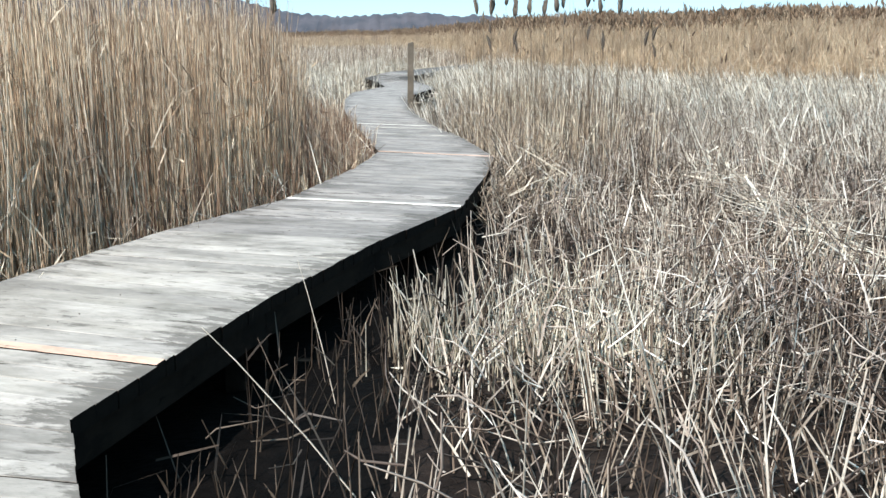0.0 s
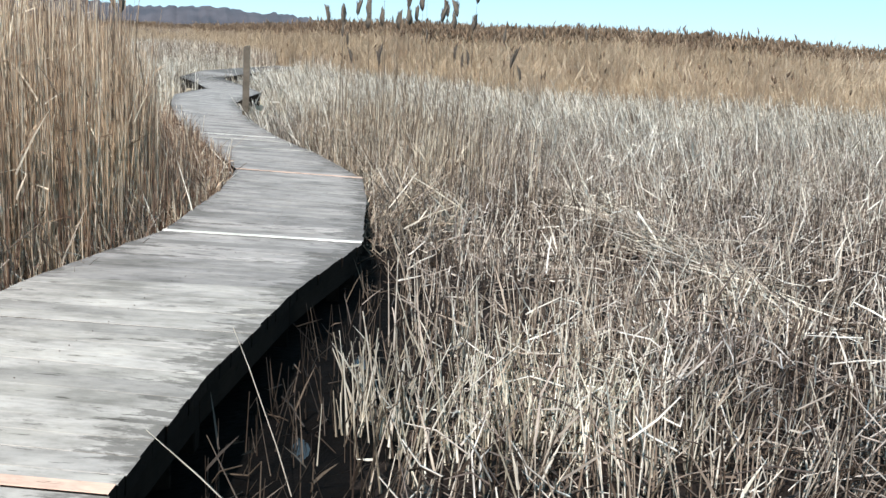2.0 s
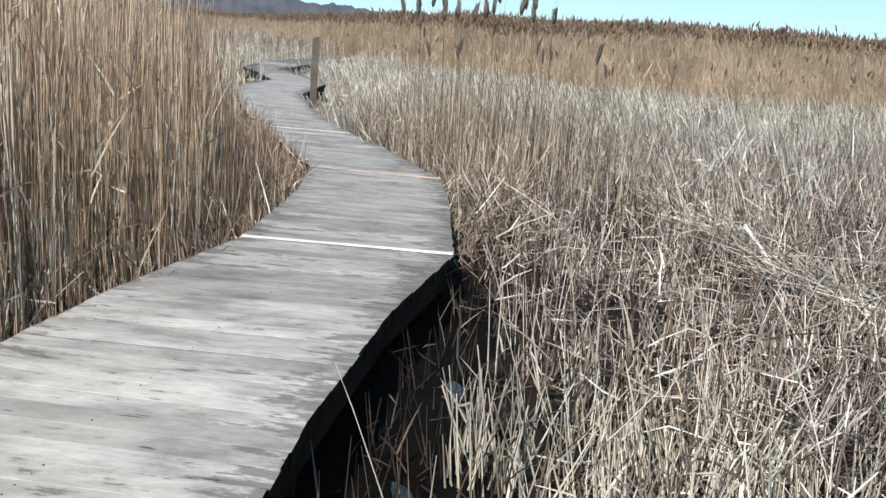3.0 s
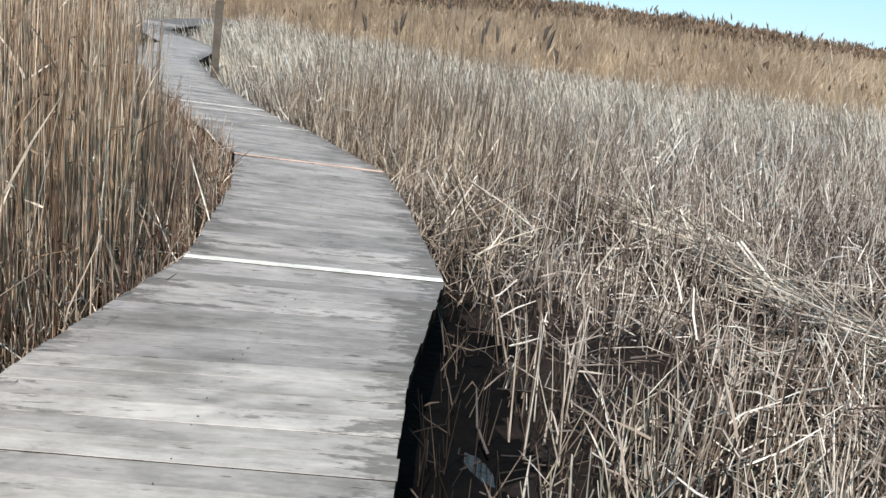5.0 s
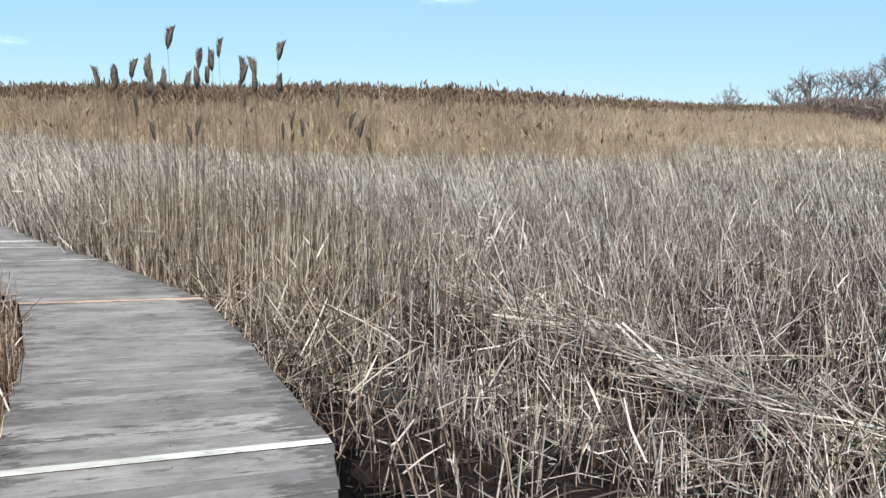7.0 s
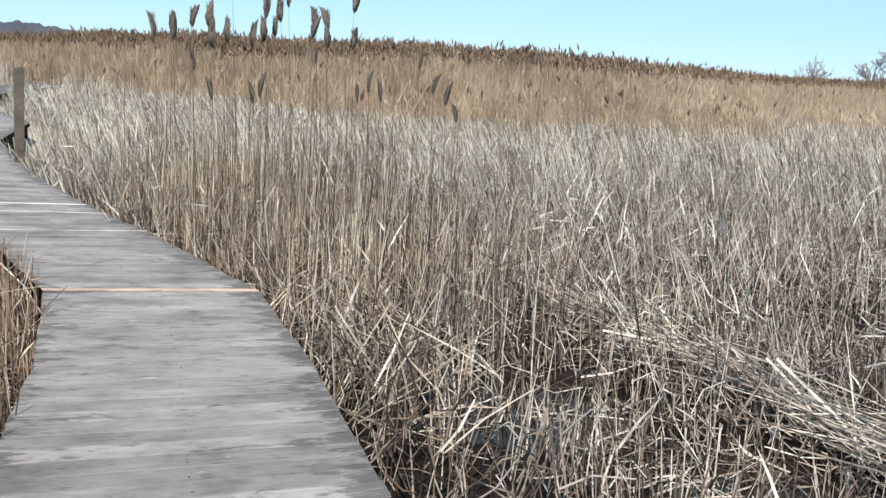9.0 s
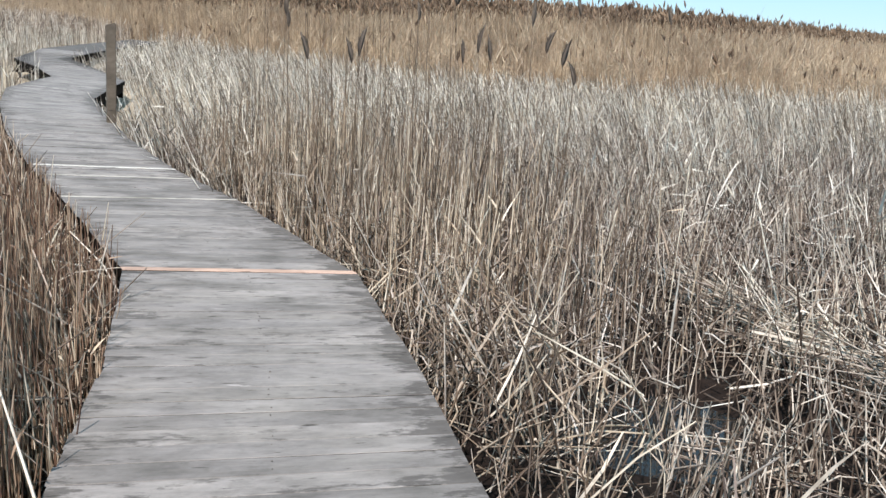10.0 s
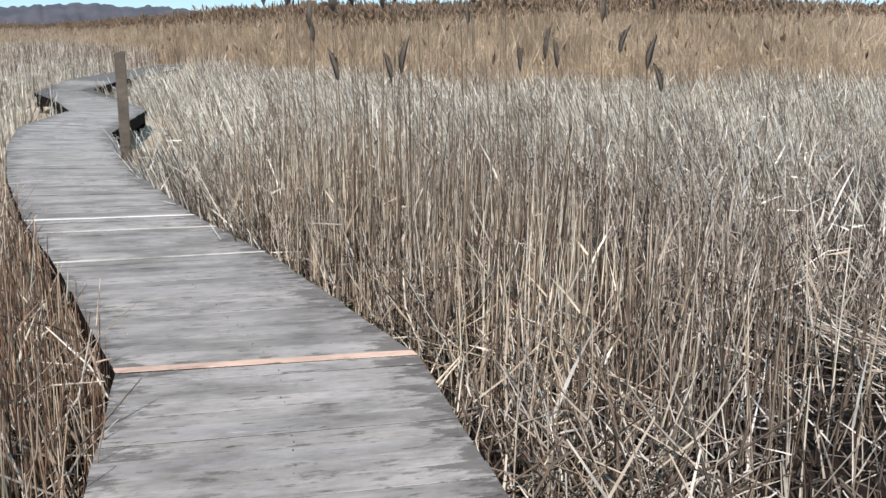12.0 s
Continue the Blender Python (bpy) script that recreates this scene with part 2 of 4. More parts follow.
def mesh_of(name, verts, quads, mat, smooth=True, second=None):
    """A mesh from arrays of vertices and of four-cornered faces."""
    verts, quads = np.asarray(verts, np.float32), np.asarray(quads, np.int32)
    me = bpy.data.meshes.new(name)
    me.vertices.add(len(verts))
    me.vertices.foreach_set("co", verts.ravel())
    me.loops.add(quads.size)
    me.loops.foreach_set("vertex_index", quads.ravel())
    me.polygons.add(len(quads))
    me.polygons.foreach_set("loop_start", np.arange(0, quads.size, 4, dtype=np.int32))
    me.polygons.foreach_set("use_smooth", np.full(len(quads), smooth))
    me.materials.append(mat)
    if second:
        me.materials.append(second[0])
        me.polygons.foreach_set("material_index", np.array(second[1], np.int32))
    me.update(calc_edges=True)
    me.validate()
    return me


def stuff(name, me, label, category, parent=None):
    ob = new(name, me)
    if parent:
        ob.parent = parent
        return tagged(ob, label, kind="stuff")
    return tagged(ob, label, category, kind="stuff")


def part(name, bm, mat, parent, label=""):
    me = bpy.data.meshes.new(name)
    bm.to_mesh(me)
    bm.free()
    me.materials.append(mat)
    ob = new(name, me)
    ob.parent = parent
    return tagged(ob, label) if label else ob


RNG = np.random.default_rng(7)


def across(d):
    """Two unit vectors across each row of d."""
    side = RNG.normal(size=d.shape)
    a = np.cross(d, side)
    a /= np.linalg.norm(a, axis=1)[:, None] + 1e-9
    b = np.cross(d, a)
    b /= np.linalg.norm(b, axis=1)[:, None] + 1e-9
    return a, b


def tubes(points, radii):
    """Three-sided tubes: points is rings x n x 3, radii rings x n. Returns vertices and faces."""
    rings, n = radii.shape
    a, b = across(points[-1] - points[0])
    vs = []
    for k in range(rings):
        for ang in (0.0, 2.094, 4.189):
            vs.append(points[k] + radii[k][:, None] * (math.cos(ang) * a + math.sin(ang) * b))
    v = np.stack(vs, axis=1).reshape(-1, 3)
    at = (np.arange(n) * rings * 3)[:, None]
    f = []
    for k in range(rings - 1):
        for s in range(3):
            e = (s + 1) % 3
            f.append(at + np.array([k * 3 + s, k * 3 + e, k * 3 + 3 + e, k * 3 + 3 + s]))
    return v, np.concatenate(f)


def blades(points, widths):
    """Flat tapering leaf blades along points (rings x n x 3)."""
    rings, n = widths.shape
    a, _ = across(points[-1] - points[0])
    vs = []
    for k in range(rings):
        vs += [points[k] - a * widths[k][:, None] / 2, points[k] + a * widths[k][:, None] / 2]
    v = np.stack(vs, axis=1).reshape(-1, 3)
    at = (np.arange(n) * rings * 2)[:, None]
    return v, np.concatenate([at + np.array([2 * k, 2 * k + 1, 2 * k + 3, 2 * k + 2]) for k in range(rings - 1)])


def joined(pieces):
    vs, fs, base = [], [], 0
    for v, f in pieces:
        vs.append(v)
        fs.append(f + base)
        base += len(v)
    return np.concatenate(vs), np.concatenate(fs)


def lean_vectors(n, mean, spread, heading=None, hold=0.0):
    """Horizontal lean per unit of height; heading pulls all of them one way by hold."""
    ang = RNG.uniform(0, 2 * math.pi, n)
    mag = np.abs(RNG.normal(mean, spread, n))
    v = np.stack([np.cos(ang) * mag, np.sin(ang) * mag], 1)
    if heading is not None:
        v += hold * np.array(heading)
    return v


def standing(xy, ground, height, radius, lean, bow=0.25, rings=3):
    """Standing stalks, a little bowed."""
    n = len(xy)
    base = np.column_stack([xy, ground])
    pts, rad = [], []
    for k in range(rings):
        s = k / (rings - 1)
        off = lean * (height * (s * (1 - bow) + bow * s * s))[:, None]
        pts.append(base + np.column_stack([off, height * s]))
        rad.append(radius * (1.0 - 0.6 * s))
    return np.array(pts), np.array(rad)


def reeds(xy, ground, height, radius, lean, leaves=0, rings=3, leaf_len=0.35, leaf_w=0.012):
    """Stalks with drooping dry leaf blades; returns joined vertices and faces."""
    pts, rad = standing(xy, ground, height, radius, lean, rings=rings)
    pieces = [tubes(pts, rad)]
    if leaves:
        n = len(xy)
        pick = RNG.integers(0, n, int(n * leaves))
        s = RNG.uniform(0.25, 0.95, len(pick))[:, None]
        foot = pts[0][pick] * (1 - s) + pts[-1][pick] * s
        ang = RNG.uniform(0, 2 * math.pi, len(pick))
        length = leaf_len * RNG.uniform(0.25, 0.85, len(pick))
        out = np.column_stack([np.cos(ang), np.sin(ang), np.zeros(len(pick))]) * length[:, None]
        rise = length * RNG.uniform(-0.3, 2.4, len(pick))
        mid = foot + out * 0.48 + np.column_stack([np.zeros((len(pick), 2)), rise * 0.53])
        end = foot + out + np.column_stack([np.zeros((len(pick), 2)), rise])
        w = leaf_w * RNG.uniform(0.5, 1.2, len(pick))
        pieces.append(blades(np.array([foot, mid, end]), np.array([w, w * 0.9, w * 0.15])))
    return joined(pieces)


def litter(xy, low, high, length, radius, slope):
    """Fallen and broken straw lying at a slope; some of it flat blades."""
    n = len(xy)
    ang = RNG.uniform(0, 2 * math.pi, n)
    flat = np.cos(slope) * length / 2
    d = np.column_stack([np.cos(ang) * flat, np.sin(ang) * flat, np.sin(slope) * length / 2])
    c = np.column_stack([xy, RNG.uniform(0, 1, n) ** 1.6 * (high - low) + low + np.abs(d[:, 2])])
    k = n * 2 // 3
    sag = np.column_stack([RNG.normal(0, 0.03, (n, 2)), RNG.uniform(-0.05, 0.05, n)])
    p = np.array([c - d, c + sag, c + d])
    r = np.array([radius, radius, radius * 0.6])
    return joined([tubes(p[:, :k], r[:, :k]), blades(p[:, k:], r[:, k:] * 1.9)])


def plume_mesh(feet, length, width, droop, tufts=2, core=1.0):
    """Seed plumes: a slim bent core with loose upswept tufts round it."""
    n = len(feet)
    ang = RNG.uniform(0, 2 * math.pi, n)
    way = np.column_stack([np.cos(ang), np.sin(ang), np.zeros(n)])
    up = np.array([0, 0, 1.0])
    prof = ((0.0, 0.15), (0.35, 1.0), (1.0, 0.08)) if tufts < 5 else ((0.0, 0.10), (0.14, 0.7), (0.38, 1.0), (0.7, 0.72), (1.0, 0.06))

    def spine(k, s):
        return feet[k] + up * (length[k] * s * (1 - 0.25 * droop[k] * s))[:, None] + way[k] * (length[k] * droop[k] * s * s * 0.6)[:, None]

    every = np.arange(n)
    pts = np.array([spine(every, np.full(n, s)) for s, _ in prof])
    rad = np.array([core * width / 2 * w * RNG.uniform(0.8, 1.2, n) for _, w in prof])
    pieces = [tubes(pts, rad)]
    pick = np.repeat(every, tufts)
    s = RNG.uniform(0.0, 0.85, len(pick))
    root = spine(pick, s)
    a2 = RNG.uniform(0, 2 * math.pi, len(pick))
    full = np.sin(np.clip(s * 1.05 + 0.15, 0, 1) * math.pi) ** 0.7
    steep = RNG.uniform(0.9, 2.6, len(pick)) if tufts < 5 else RNG.uniform(1.6, 3.4, len(pick))
    out = np.column_stack([np.cos(a2), np.sin(a2), steep]) * (width[pick] * (0.5 if tufts < 5 else 0.38) * full)[:, None]
    w = width[pick] * (0.3 if tufts < 5 else 0.13)
    pieces.append(blades(np.array([root, root + out]), np.array([w, w * 0.15])))
    return joined(pieces)


# ---- the lie of the land ----
MARSH = -0.50
# stations of the boardwalk: (left x, left y, right x, right y)
STATIONS = [(0.75, -6.4, 2.15, -5.8), (-0.85, -1.5, 0.62, -1.0), (-1.98, 2.70, -0.53, 2.28), (-1.40, 4.40, 0.0, 4.0), (-0.92, 5.72, 0.59, 5.58),
            (-0.22, 7.26, 1.29, 7.08), (0.33, 9.5, 1.78, 9.35), (0.60, 11.23, 2.07, 11.07), (0.38, 13.6, 1.88, 13.6), (0.14, 15.6, 1.56, 15.6),
            (-0.05, 18.0, 1.36, 17.9), (-0.12, 21.0, 1.33, 20.6), (-0.02, 23.6, 1.34, 22.6), (0.85, 27.0, 2.34, 27.2), (0.66, 30.2, 2.15, 30.6),
            (0.20, 33.3, 1.72, 35.4), (1.15, 41.0, 2.7, 40.5), (3.0, 48.5, 4.3, 47.0), (6.6, 63.0, 8.0, 61.5)]
LEFT_Y, LEFT_X = [s[1] for s in STATIONS], [s[0] for s in STATIONS]
RIGHT_Y, RIGHT_X = [s[3] for s in STATIONS], [s[2] for s in STATIONS]


def deck_z(x, y):
    return -0.05 * x - 0.0044 * min(y, 30.0) + 0.16 * min(1.0, max(0.0, (y - 15.0) / 11.0))


def left_of_deck(x, y):
    """Metres from the deck's left edge, positive on the marsh side."""
    return np.where(y > 63.5, 9.0, np.interp(y, LEFT_Y, LEFT_X) - x)


def right_of_deck(x, y):
    return x - np.interp(y, RIGHT_Y, RIGHT_X)


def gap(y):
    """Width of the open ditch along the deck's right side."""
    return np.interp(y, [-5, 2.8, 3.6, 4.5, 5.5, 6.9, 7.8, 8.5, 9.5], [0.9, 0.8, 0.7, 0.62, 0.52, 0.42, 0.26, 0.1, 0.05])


def land(x, y):
    """Height of the mud."""
    x, y = np.asarray(x, float), np.asarray(y, float)
    h = 0.05 * np.sin(x * 1.7 + 1.1 * np.sin(y * 0.9)) * np.cos(y * 1.3 + 0.7) + 0.03 * np.sin(3.1 * x + 2.3 * y) * np.sin(2.7 * y - 1.2 * x)
    fade = np.clip(1.5 - np.hypot(x - 3, y - 8) / 40, 0, 1)
    pool = 0.0
    for px, py, rx, ry, deep in ((3.5, 7.3, 0.42, 0.9, 0.13), (3.3, 9.05, 0.65, 0.6, 0.15), (6.35, 9.25, 0.5, 0.5, 0.13), (0.47, 4.35, 0.07, 0.28, 0.14), (0.97, 3.86, 0.10, 0.16, 0.13), (1.0, 5.6, 0.06, 0.2, 0.12)):
        pool = pool + deep * np.exp(-(((x - px) / rx) ** 2 + ((y - py) / ry) ** 2))
    return MARSH + h * fade * 0.8 - pool


# ---- ground and water ----
axis = np.concatenate([[-4000, -1500, -600, -250, -120, -60, -35], np.arange(-22, -3, 0.5), np.arange(-3, 9, 0.08), np.arange(9, 34.1, 0.5), [40, 55, 80, 130, 260, 600, 1500, 4000]])
gx, gy = np.meshgrid(axis, axis + 6, indexing="ij")
gv = np.column_stack([gx.ravel(), gy.ravel(), land(gx, gy).ravel()])
k = len(axis)
ii, jj = np.meshgrid(np.arange(k - 1), np.arange(k - 1), indexing="ij")
c0 = (ii * k + jj).ravel()
faces = np.column_stack([c0, c0 + k, c0 + k + 1, c0 + 1])
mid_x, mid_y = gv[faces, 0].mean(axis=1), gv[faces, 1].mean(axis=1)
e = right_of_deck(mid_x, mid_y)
# ground faces under the deck and along the ditch that get painted shade
shade_mask = (e > -2.0) & (e < gap(mid_y) * 1.2 + 0.12 * np.sin(mid_y * 7.0 + 5 * mid_x)) & (mid_y > -9) & (mid_y < 9)
ground = new("ground", mesh_of("ground", gv, faces, MUD, True, (DITCH_SHADE, shade_mask)))
tagged(ground, "dark brown marsh mud scattered with rotting straw", "ground", kind="structure")
WATER_Z = MARSH - 0.065
water = new("water", mesh_of("water", [(-16, -6, WATER_Z), (22, -6, WATER_Z), (22, 26, WATER_Z), (-16, 26, WATER_Z)], [(0, 1, 2, 3)], WATER))
tagged(water, "still dark bog water pooling between the reeds", "water", kind="structure")


def scatter(x0, x1, y0, y1, per_m2, keep):
    n = int((x1 - x0) * (y1 - y0) * per_m2)
    x, y = RNG.uniform(x0, x1, n), RNG.uniform(y0, y1, n)
    chance = keep(x, y)
    ok = RNG.uniform(0, 1, n) < chance
    return np.column_stack([x[ok], y[ok]])


def clumps(x, y, size, low, high):
    """Smooth patchiness between low and high."""
    v = np.sin(x / size + 2.0 * np.sin(y / size * 0.7)) * np.sin(y / size * 1.3 + 1.5 * np.sin(x / size * 0.6 + 1))
    return low + (high - low) * (0.5 + 0.5 * v)


def wall_edge(x):
    """Near edge (y) of the tall reed bed that closes the field."""
    return 1.4 * np.sin(x * 0.45) + 0.8 * np.sin(x * 1.3 + 1) + np.interp(x, [-80, 0, 4, 7.5, 9, 12.5, 17, 26, 45, 100], [125, 118, 105, 64, 50, 38, 32, 32, 42, 66])


# ---- left reed stand ----
def left_keep(x, y):
    d = left_of_deck(x, y)
    return np.where(d > 0.015, np.clip(0.75 + d * 0.9, 0, 1), 0) * (y < 17.5 + 0.6 * np.sin(x * 3))


xy = np.concatenate([scatter(-9, 0.7, 1.0, 18, 240, left_keep), scatter(-9, 2.5, -8, 1.0, 110, left_keep)])
d = left_of_deck(xy[:, 0], xy[:, 1])
xy = xy[RNG.uniform(0, 1, len(xy)) < np.interp(d, [0, 2, 4, 9], [1, 1, 0.6, 0.3])]
d = left_of_deck(xy[:, 0], xy[:, 1])
step = np.interp(xy[:, 1], [-3, 7, 9, 10.5, 18], [0.35, 0.40, 0.45, 0.95, 1.0]) + 0.08 * np.sin(xy[:, 1] * 5)
h = np.where(d < step, np.interp(d / step, [0, 1], [0.5, 0.9]), np.interp(d - step, [0, 0.25, 1.5, 4], [1.35, 1.75, 2.0, 2.15]))
h = h * RNG.normal(0.97, 0.19, len(xy)).clip(0.35, 1.32)
low = (d < step) & (xy[:, 1] > 5.5)
for mask, mat, leaf, name, label in ((~low, STRAW_BROWN, 0.4, "reed_stand", "dense stand of tall dry brown reeds beside the boardwalk"),
                                     (low, STRAW_RUSSET, 0.25, "low_reeds", "low russet reed stubble along the boardwalk's edge")):
    p, n = xy[mask], int(mask.sum())
    me = mesh_of(name, *reeds(p, land(p[:, 0], p[:, 1]), h[mask], RNG.uniform(0.0032, 0.0076, n), lean_vectors(n, 0.03, 0.075 if mat == STRAW_BROWN else 0.10), leaves=leaf, leaf_len=0.3 if mat == STRAW_BROWN else 0.15), mat)
    stuff(name, me, label, "reeds")
xy = scatter(-6, 0.7, -6, 17, 80, left_keep)
me = mesh_of("left_litter", *litter(xy, MARSH + 0.02, MARSH + 0.35, RNG.uniform(0.2, 0.9, len(xy)), RNG.uniform(0.003, 0.006, len(xy)), RNG.uniform(0, 1.2, len(xy))), STRAW)
stuff("reed_litter", me, "broken pale straw lying at the foot of the reeds", "straw")


# pale broken straw leaning along the walk's left edge
xy = scatter(-3, 0.7, -2, 17, 420, lambda x, y: np.where((left_of_deck(x, y) > 0.01) & (left_of_deck(x, y) < 0.42), 0.75, 0) * clumps(x, y, 0.4, 0.3, 1))
n = len(xy)
me = mesh_of("edge_straw", *reeds(xy, land(xy[:, 0], xy[:, 1]), np.abs(RNG.normal(0.43, 0.1, n)), RNG.uniform(0.003, 0.0065, n), lean_vectors(n, 0.08, 0.16, (-0.1, 0), 0.8), leaves=0.4, leaf_len=0.2), STRAW_GOLD)
stuff("edge_straw", me, "short pale broken straw leaning along the boardwalk", "straw")


# ---- right: broken reed field ----
def right_keep(x, y):
    e = right_of_deck(x, y) - gap(y)
    pool = 1.05 * np.exp(-(((x - 3.5) / 0.7) ** 2 + ((y - 7.7) / 1.35) ** 2) ** 1.5) + 0.7 * np.exp(-(((x - 3.35) / 0.7) ** 2 + ((y - 9.2) / 0.5) ** 2)) + 0.9 * np.exp(-(((x - 6.35) / 0.6) ** 2 + ((y - 9.25) / 0.6) ** 2)) + 0.8 * np.exp(-(((x - 1.7) / 1.2) ** 2 + ((y - 2.5) / 0.8) ** 2))
    return np.interp(y, [-7, -1.5, 1.2], [0.25, 0.3, 1.0]) * np.where(e > 0, np.clip(np.interp(y, [5, 6.5], [0.06, 0.35]) + e * 1.0, 0, 1), 0) * clumps(x, y, 0.8, 0.22, 1.0) * np.clip(1.0 - pool, 0.14, 1) * np.where((np.abs(x - 4.5 + 0.1 * (10.6 - y)) < 0.4) & (y > 5.6) & (y < 10.6), 0.45, 1)


xy = scatter(-1.0, 12, -7, 18, 190, lambda x, y: right_keep(x, y) * np.interp(np.hypot(x, y - 5), [0, 7, 14], [1, 0.9, 0.6]))
n = len(xy)
h = (np.abs(RNG.normal(0.50, 0.17, n)) * clumps(xy[:, 0], xy[:, 1], 0.37, 0.6, 1.25) * np.interp(xy[:, 1], [1, 2.5, 7.5, 10.5], [1, 0.74, 0.74, 1])).clip(0.1, 1.05)
turn = 6.28 * clumps(xy[:, 0], xy[:, 1], 0.55, 0, 1.6)
bundle = np.column_stack([np.cos(turn), np.sin(turn)]) * clumps(xy[:, 1], xy[:, 0], 0.45, 0.0, 0.42)[:, None]
me = mesh_of("broken_reeds", *reeds(xy, land(xy[:, 0], xy[:, 1]), h, RNG.uniform(0.0034, 0.0084, n), bundle + lean_vectors(n, 0.05, 0.14), leaves=0.22, leaf_len=0.26), STRAW)
stuff("broken_reeds", me, "broken dry reeds standing knee high in the marsh", "reeds")
# the dark lower layer stands in for shaded gaps beneath the pale mat
for dense, low, high, mat, name in ((190, 0.0, 0.16, STRAW_SHADED, "low_litter"), (185, 0.02, 0.42, STRAW_GREY, "straw_mat")):
    ditch = 0.1 if mat == STRAW_SHADED else 0.0
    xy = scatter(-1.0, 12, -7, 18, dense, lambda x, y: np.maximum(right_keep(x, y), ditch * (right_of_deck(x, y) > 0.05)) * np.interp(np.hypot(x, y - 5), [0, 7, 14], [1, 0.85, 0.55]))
    n = len(xy)
    room = 2 * right_of_deck(xy[:, 0], xy[:, 1]) + 0.12
    me = mesh_of(name, *litter(xy, MARSH + low, MARSH + high, np.minimum(RNG.uniform(0.08, 0.42, n), room), RNG.uniform(0.003, 0.0064, n), np.abs(RNG.normal(0.15 if mat == STRAW_SHADED else 0.4, 0.42, n)).clip(0, 1.3)), mat)
    if name == "low_litter":
        stuff("low_straw", me, "low straw on the mud, coloured dark for the shaded gaps", "straw")
stuff("straw_mat", me, "tangled mat of fallen grey straw", "straw")

# golden straw broken over one another along the walk's right edge
def edge_keep(x, y):
    e = right_of_deck(x, y)
    return np.where(e > 0.02, np.clip(1.25 - e / 0.9, 0, 1), 0) * clumps(x, y, 0.5, 0.25, 1.0) * np.interp(y, [7.4, 8.4, 11.5, 13], [0, 1, 1, 0])


xy = scatter(1.0, 4.2, 6.4, 13, 300, edge_keep)
n = len(xy)
room = 1.6 * right_of_deck(xy[:, 0], xy[:, 1]) + 0.14
me = mesh_of("golden_litter", *litter(xy, MARSH + 0.05, MARSH + 0.46, np.minimum(RNG.uniform(0.15, 0.65, n), room), RNG.uniform(0.003, 0.0068, n), np.abs(RNG.normal(0.75, 0.4, n)).clip(0, 1.4)), STRAW_GOLD)
stuff("golden_litter", me, "golden broken straw heaped along the boardwalk", "straw")

# reed stubs standing in the ditch beside the deck, its shade in their colour
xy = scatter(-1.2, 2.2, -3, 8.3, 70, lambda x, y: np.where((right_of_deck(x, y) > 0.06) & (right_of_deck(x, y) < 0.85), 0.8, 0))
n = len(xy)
me = mesh_of("ditch_stubs", *reeds(xy, land(xy[:, 0], xy[:, 1]), np.abs(RNG.normal(0.22, 0.1, n)), RNG.uniform(0.003, 0.006, n), lean_vectors(n, 0.15, 0.3), leaves=0.3, rings=2, leaf_len=0.2), STRAW_SHADED)
stuff("reed_stubs", me, "reed stubs in the ditch beside the boardwalk, coloured dark as in shade", "reeds")

# thick cut stubs, bleached almost white, at the ditch's edge
def stub_keep(x, y):
    patch = np.exp(-((x - 1.42) / 0.5) ** 2 - ((y - 4.1) / 0.4) ** 2) + 0.9 * np.exp(-((x - 0.84) / 0.16) ** 2 - ((y - 4.42) / 0.35) ** 2)
    patch = patch + 0.4 * np.exp(-((x - 2.2) / 0.8) ** 2 - ((y - 4.05) / 0.6) ** 2) + 0.5 * np.exp(-((x - 1.55) / 0.3) ** 2 - ((y - 5.1) / 0.35) ** 2)
    return np.where(right_of_deck(x, y) > 0.45, 1, 0) * patch * clumps(x, y, 0.3, 0.3, 1.0)


xy = scatter(0, 4, 1.8, 6, 470, stub_keep)
n = len(xy)
turn = 6.28 * clumps(xy[:, 0], xy[:, 1], 0.3, 0, 1.5)
fan = np.column_stack([np.cos(turn), np.sin(turn)]) * clumps(xy[:, 1], xy[:, 0], 0.25, 0.0, 0.45)[:, None]
me = mesh_of("pale_stubs", *reeds(xy, land(xy[:, 0], xy[:, 1]), RNG.uniform(0.14, 0.5, n), RNG.uniform(0.0045, 0.0085, n), fan + lean_vectors(n, 0.06, 0.16), leaves=0.2, rings=2, leaf_len=0.2), STRAW_STUB)
stuff("pale_stubs", me, "thick bleached reed stubs standing beside the dark ditch", "reeds")

# long straw laid flat by wind and water, sweeping towards the walk
n = 460
s = RNG.uniform(0, 1, n)
cy = 10.7 - 5.1 * s
cx = 4.52 - 0.15 * s - 0.42 * s * s
off = RNG.normal(0, 0.14, n)
way = np.column_stack([-0.15 - 0.84 * s, np.full(n, -5.1)]) / 5.1 + RNG.normal(0, 0.4, (n, 2)) + np.array([0.1, 0])
half = RNG.uniform(0.18, 0.62, n)[:, None]
mid = np.column_stack([cx + off, cy + off * 0.15, MARSH + 0.06 + np.abs(RNG.normal(0.07, 0.07, n)) + 0.09 * np.exp(-(off / 0.25) ** 2)])
reach = np.column_stack([way * half, RNG.normal(-0.05, 0.1, n)])
pts = np.array([mid - reach, mid + np.array([0, 0, 0.03]), mid + reach])
rad = RNG.uniform(0.003, 0.007, n) * np.array([[1.0], [0.9], [0.5]])
me = mesh_of("straw_swath", *joined([tubes(pts[:, :340], rad[:, :340]), blades(pts[:, 340:], rad[:, 340:] * 2.4)]), STRAW_SWATH)
stuff("straw_swath", me, "swath of long pale reeds flattened over the water", "straw")

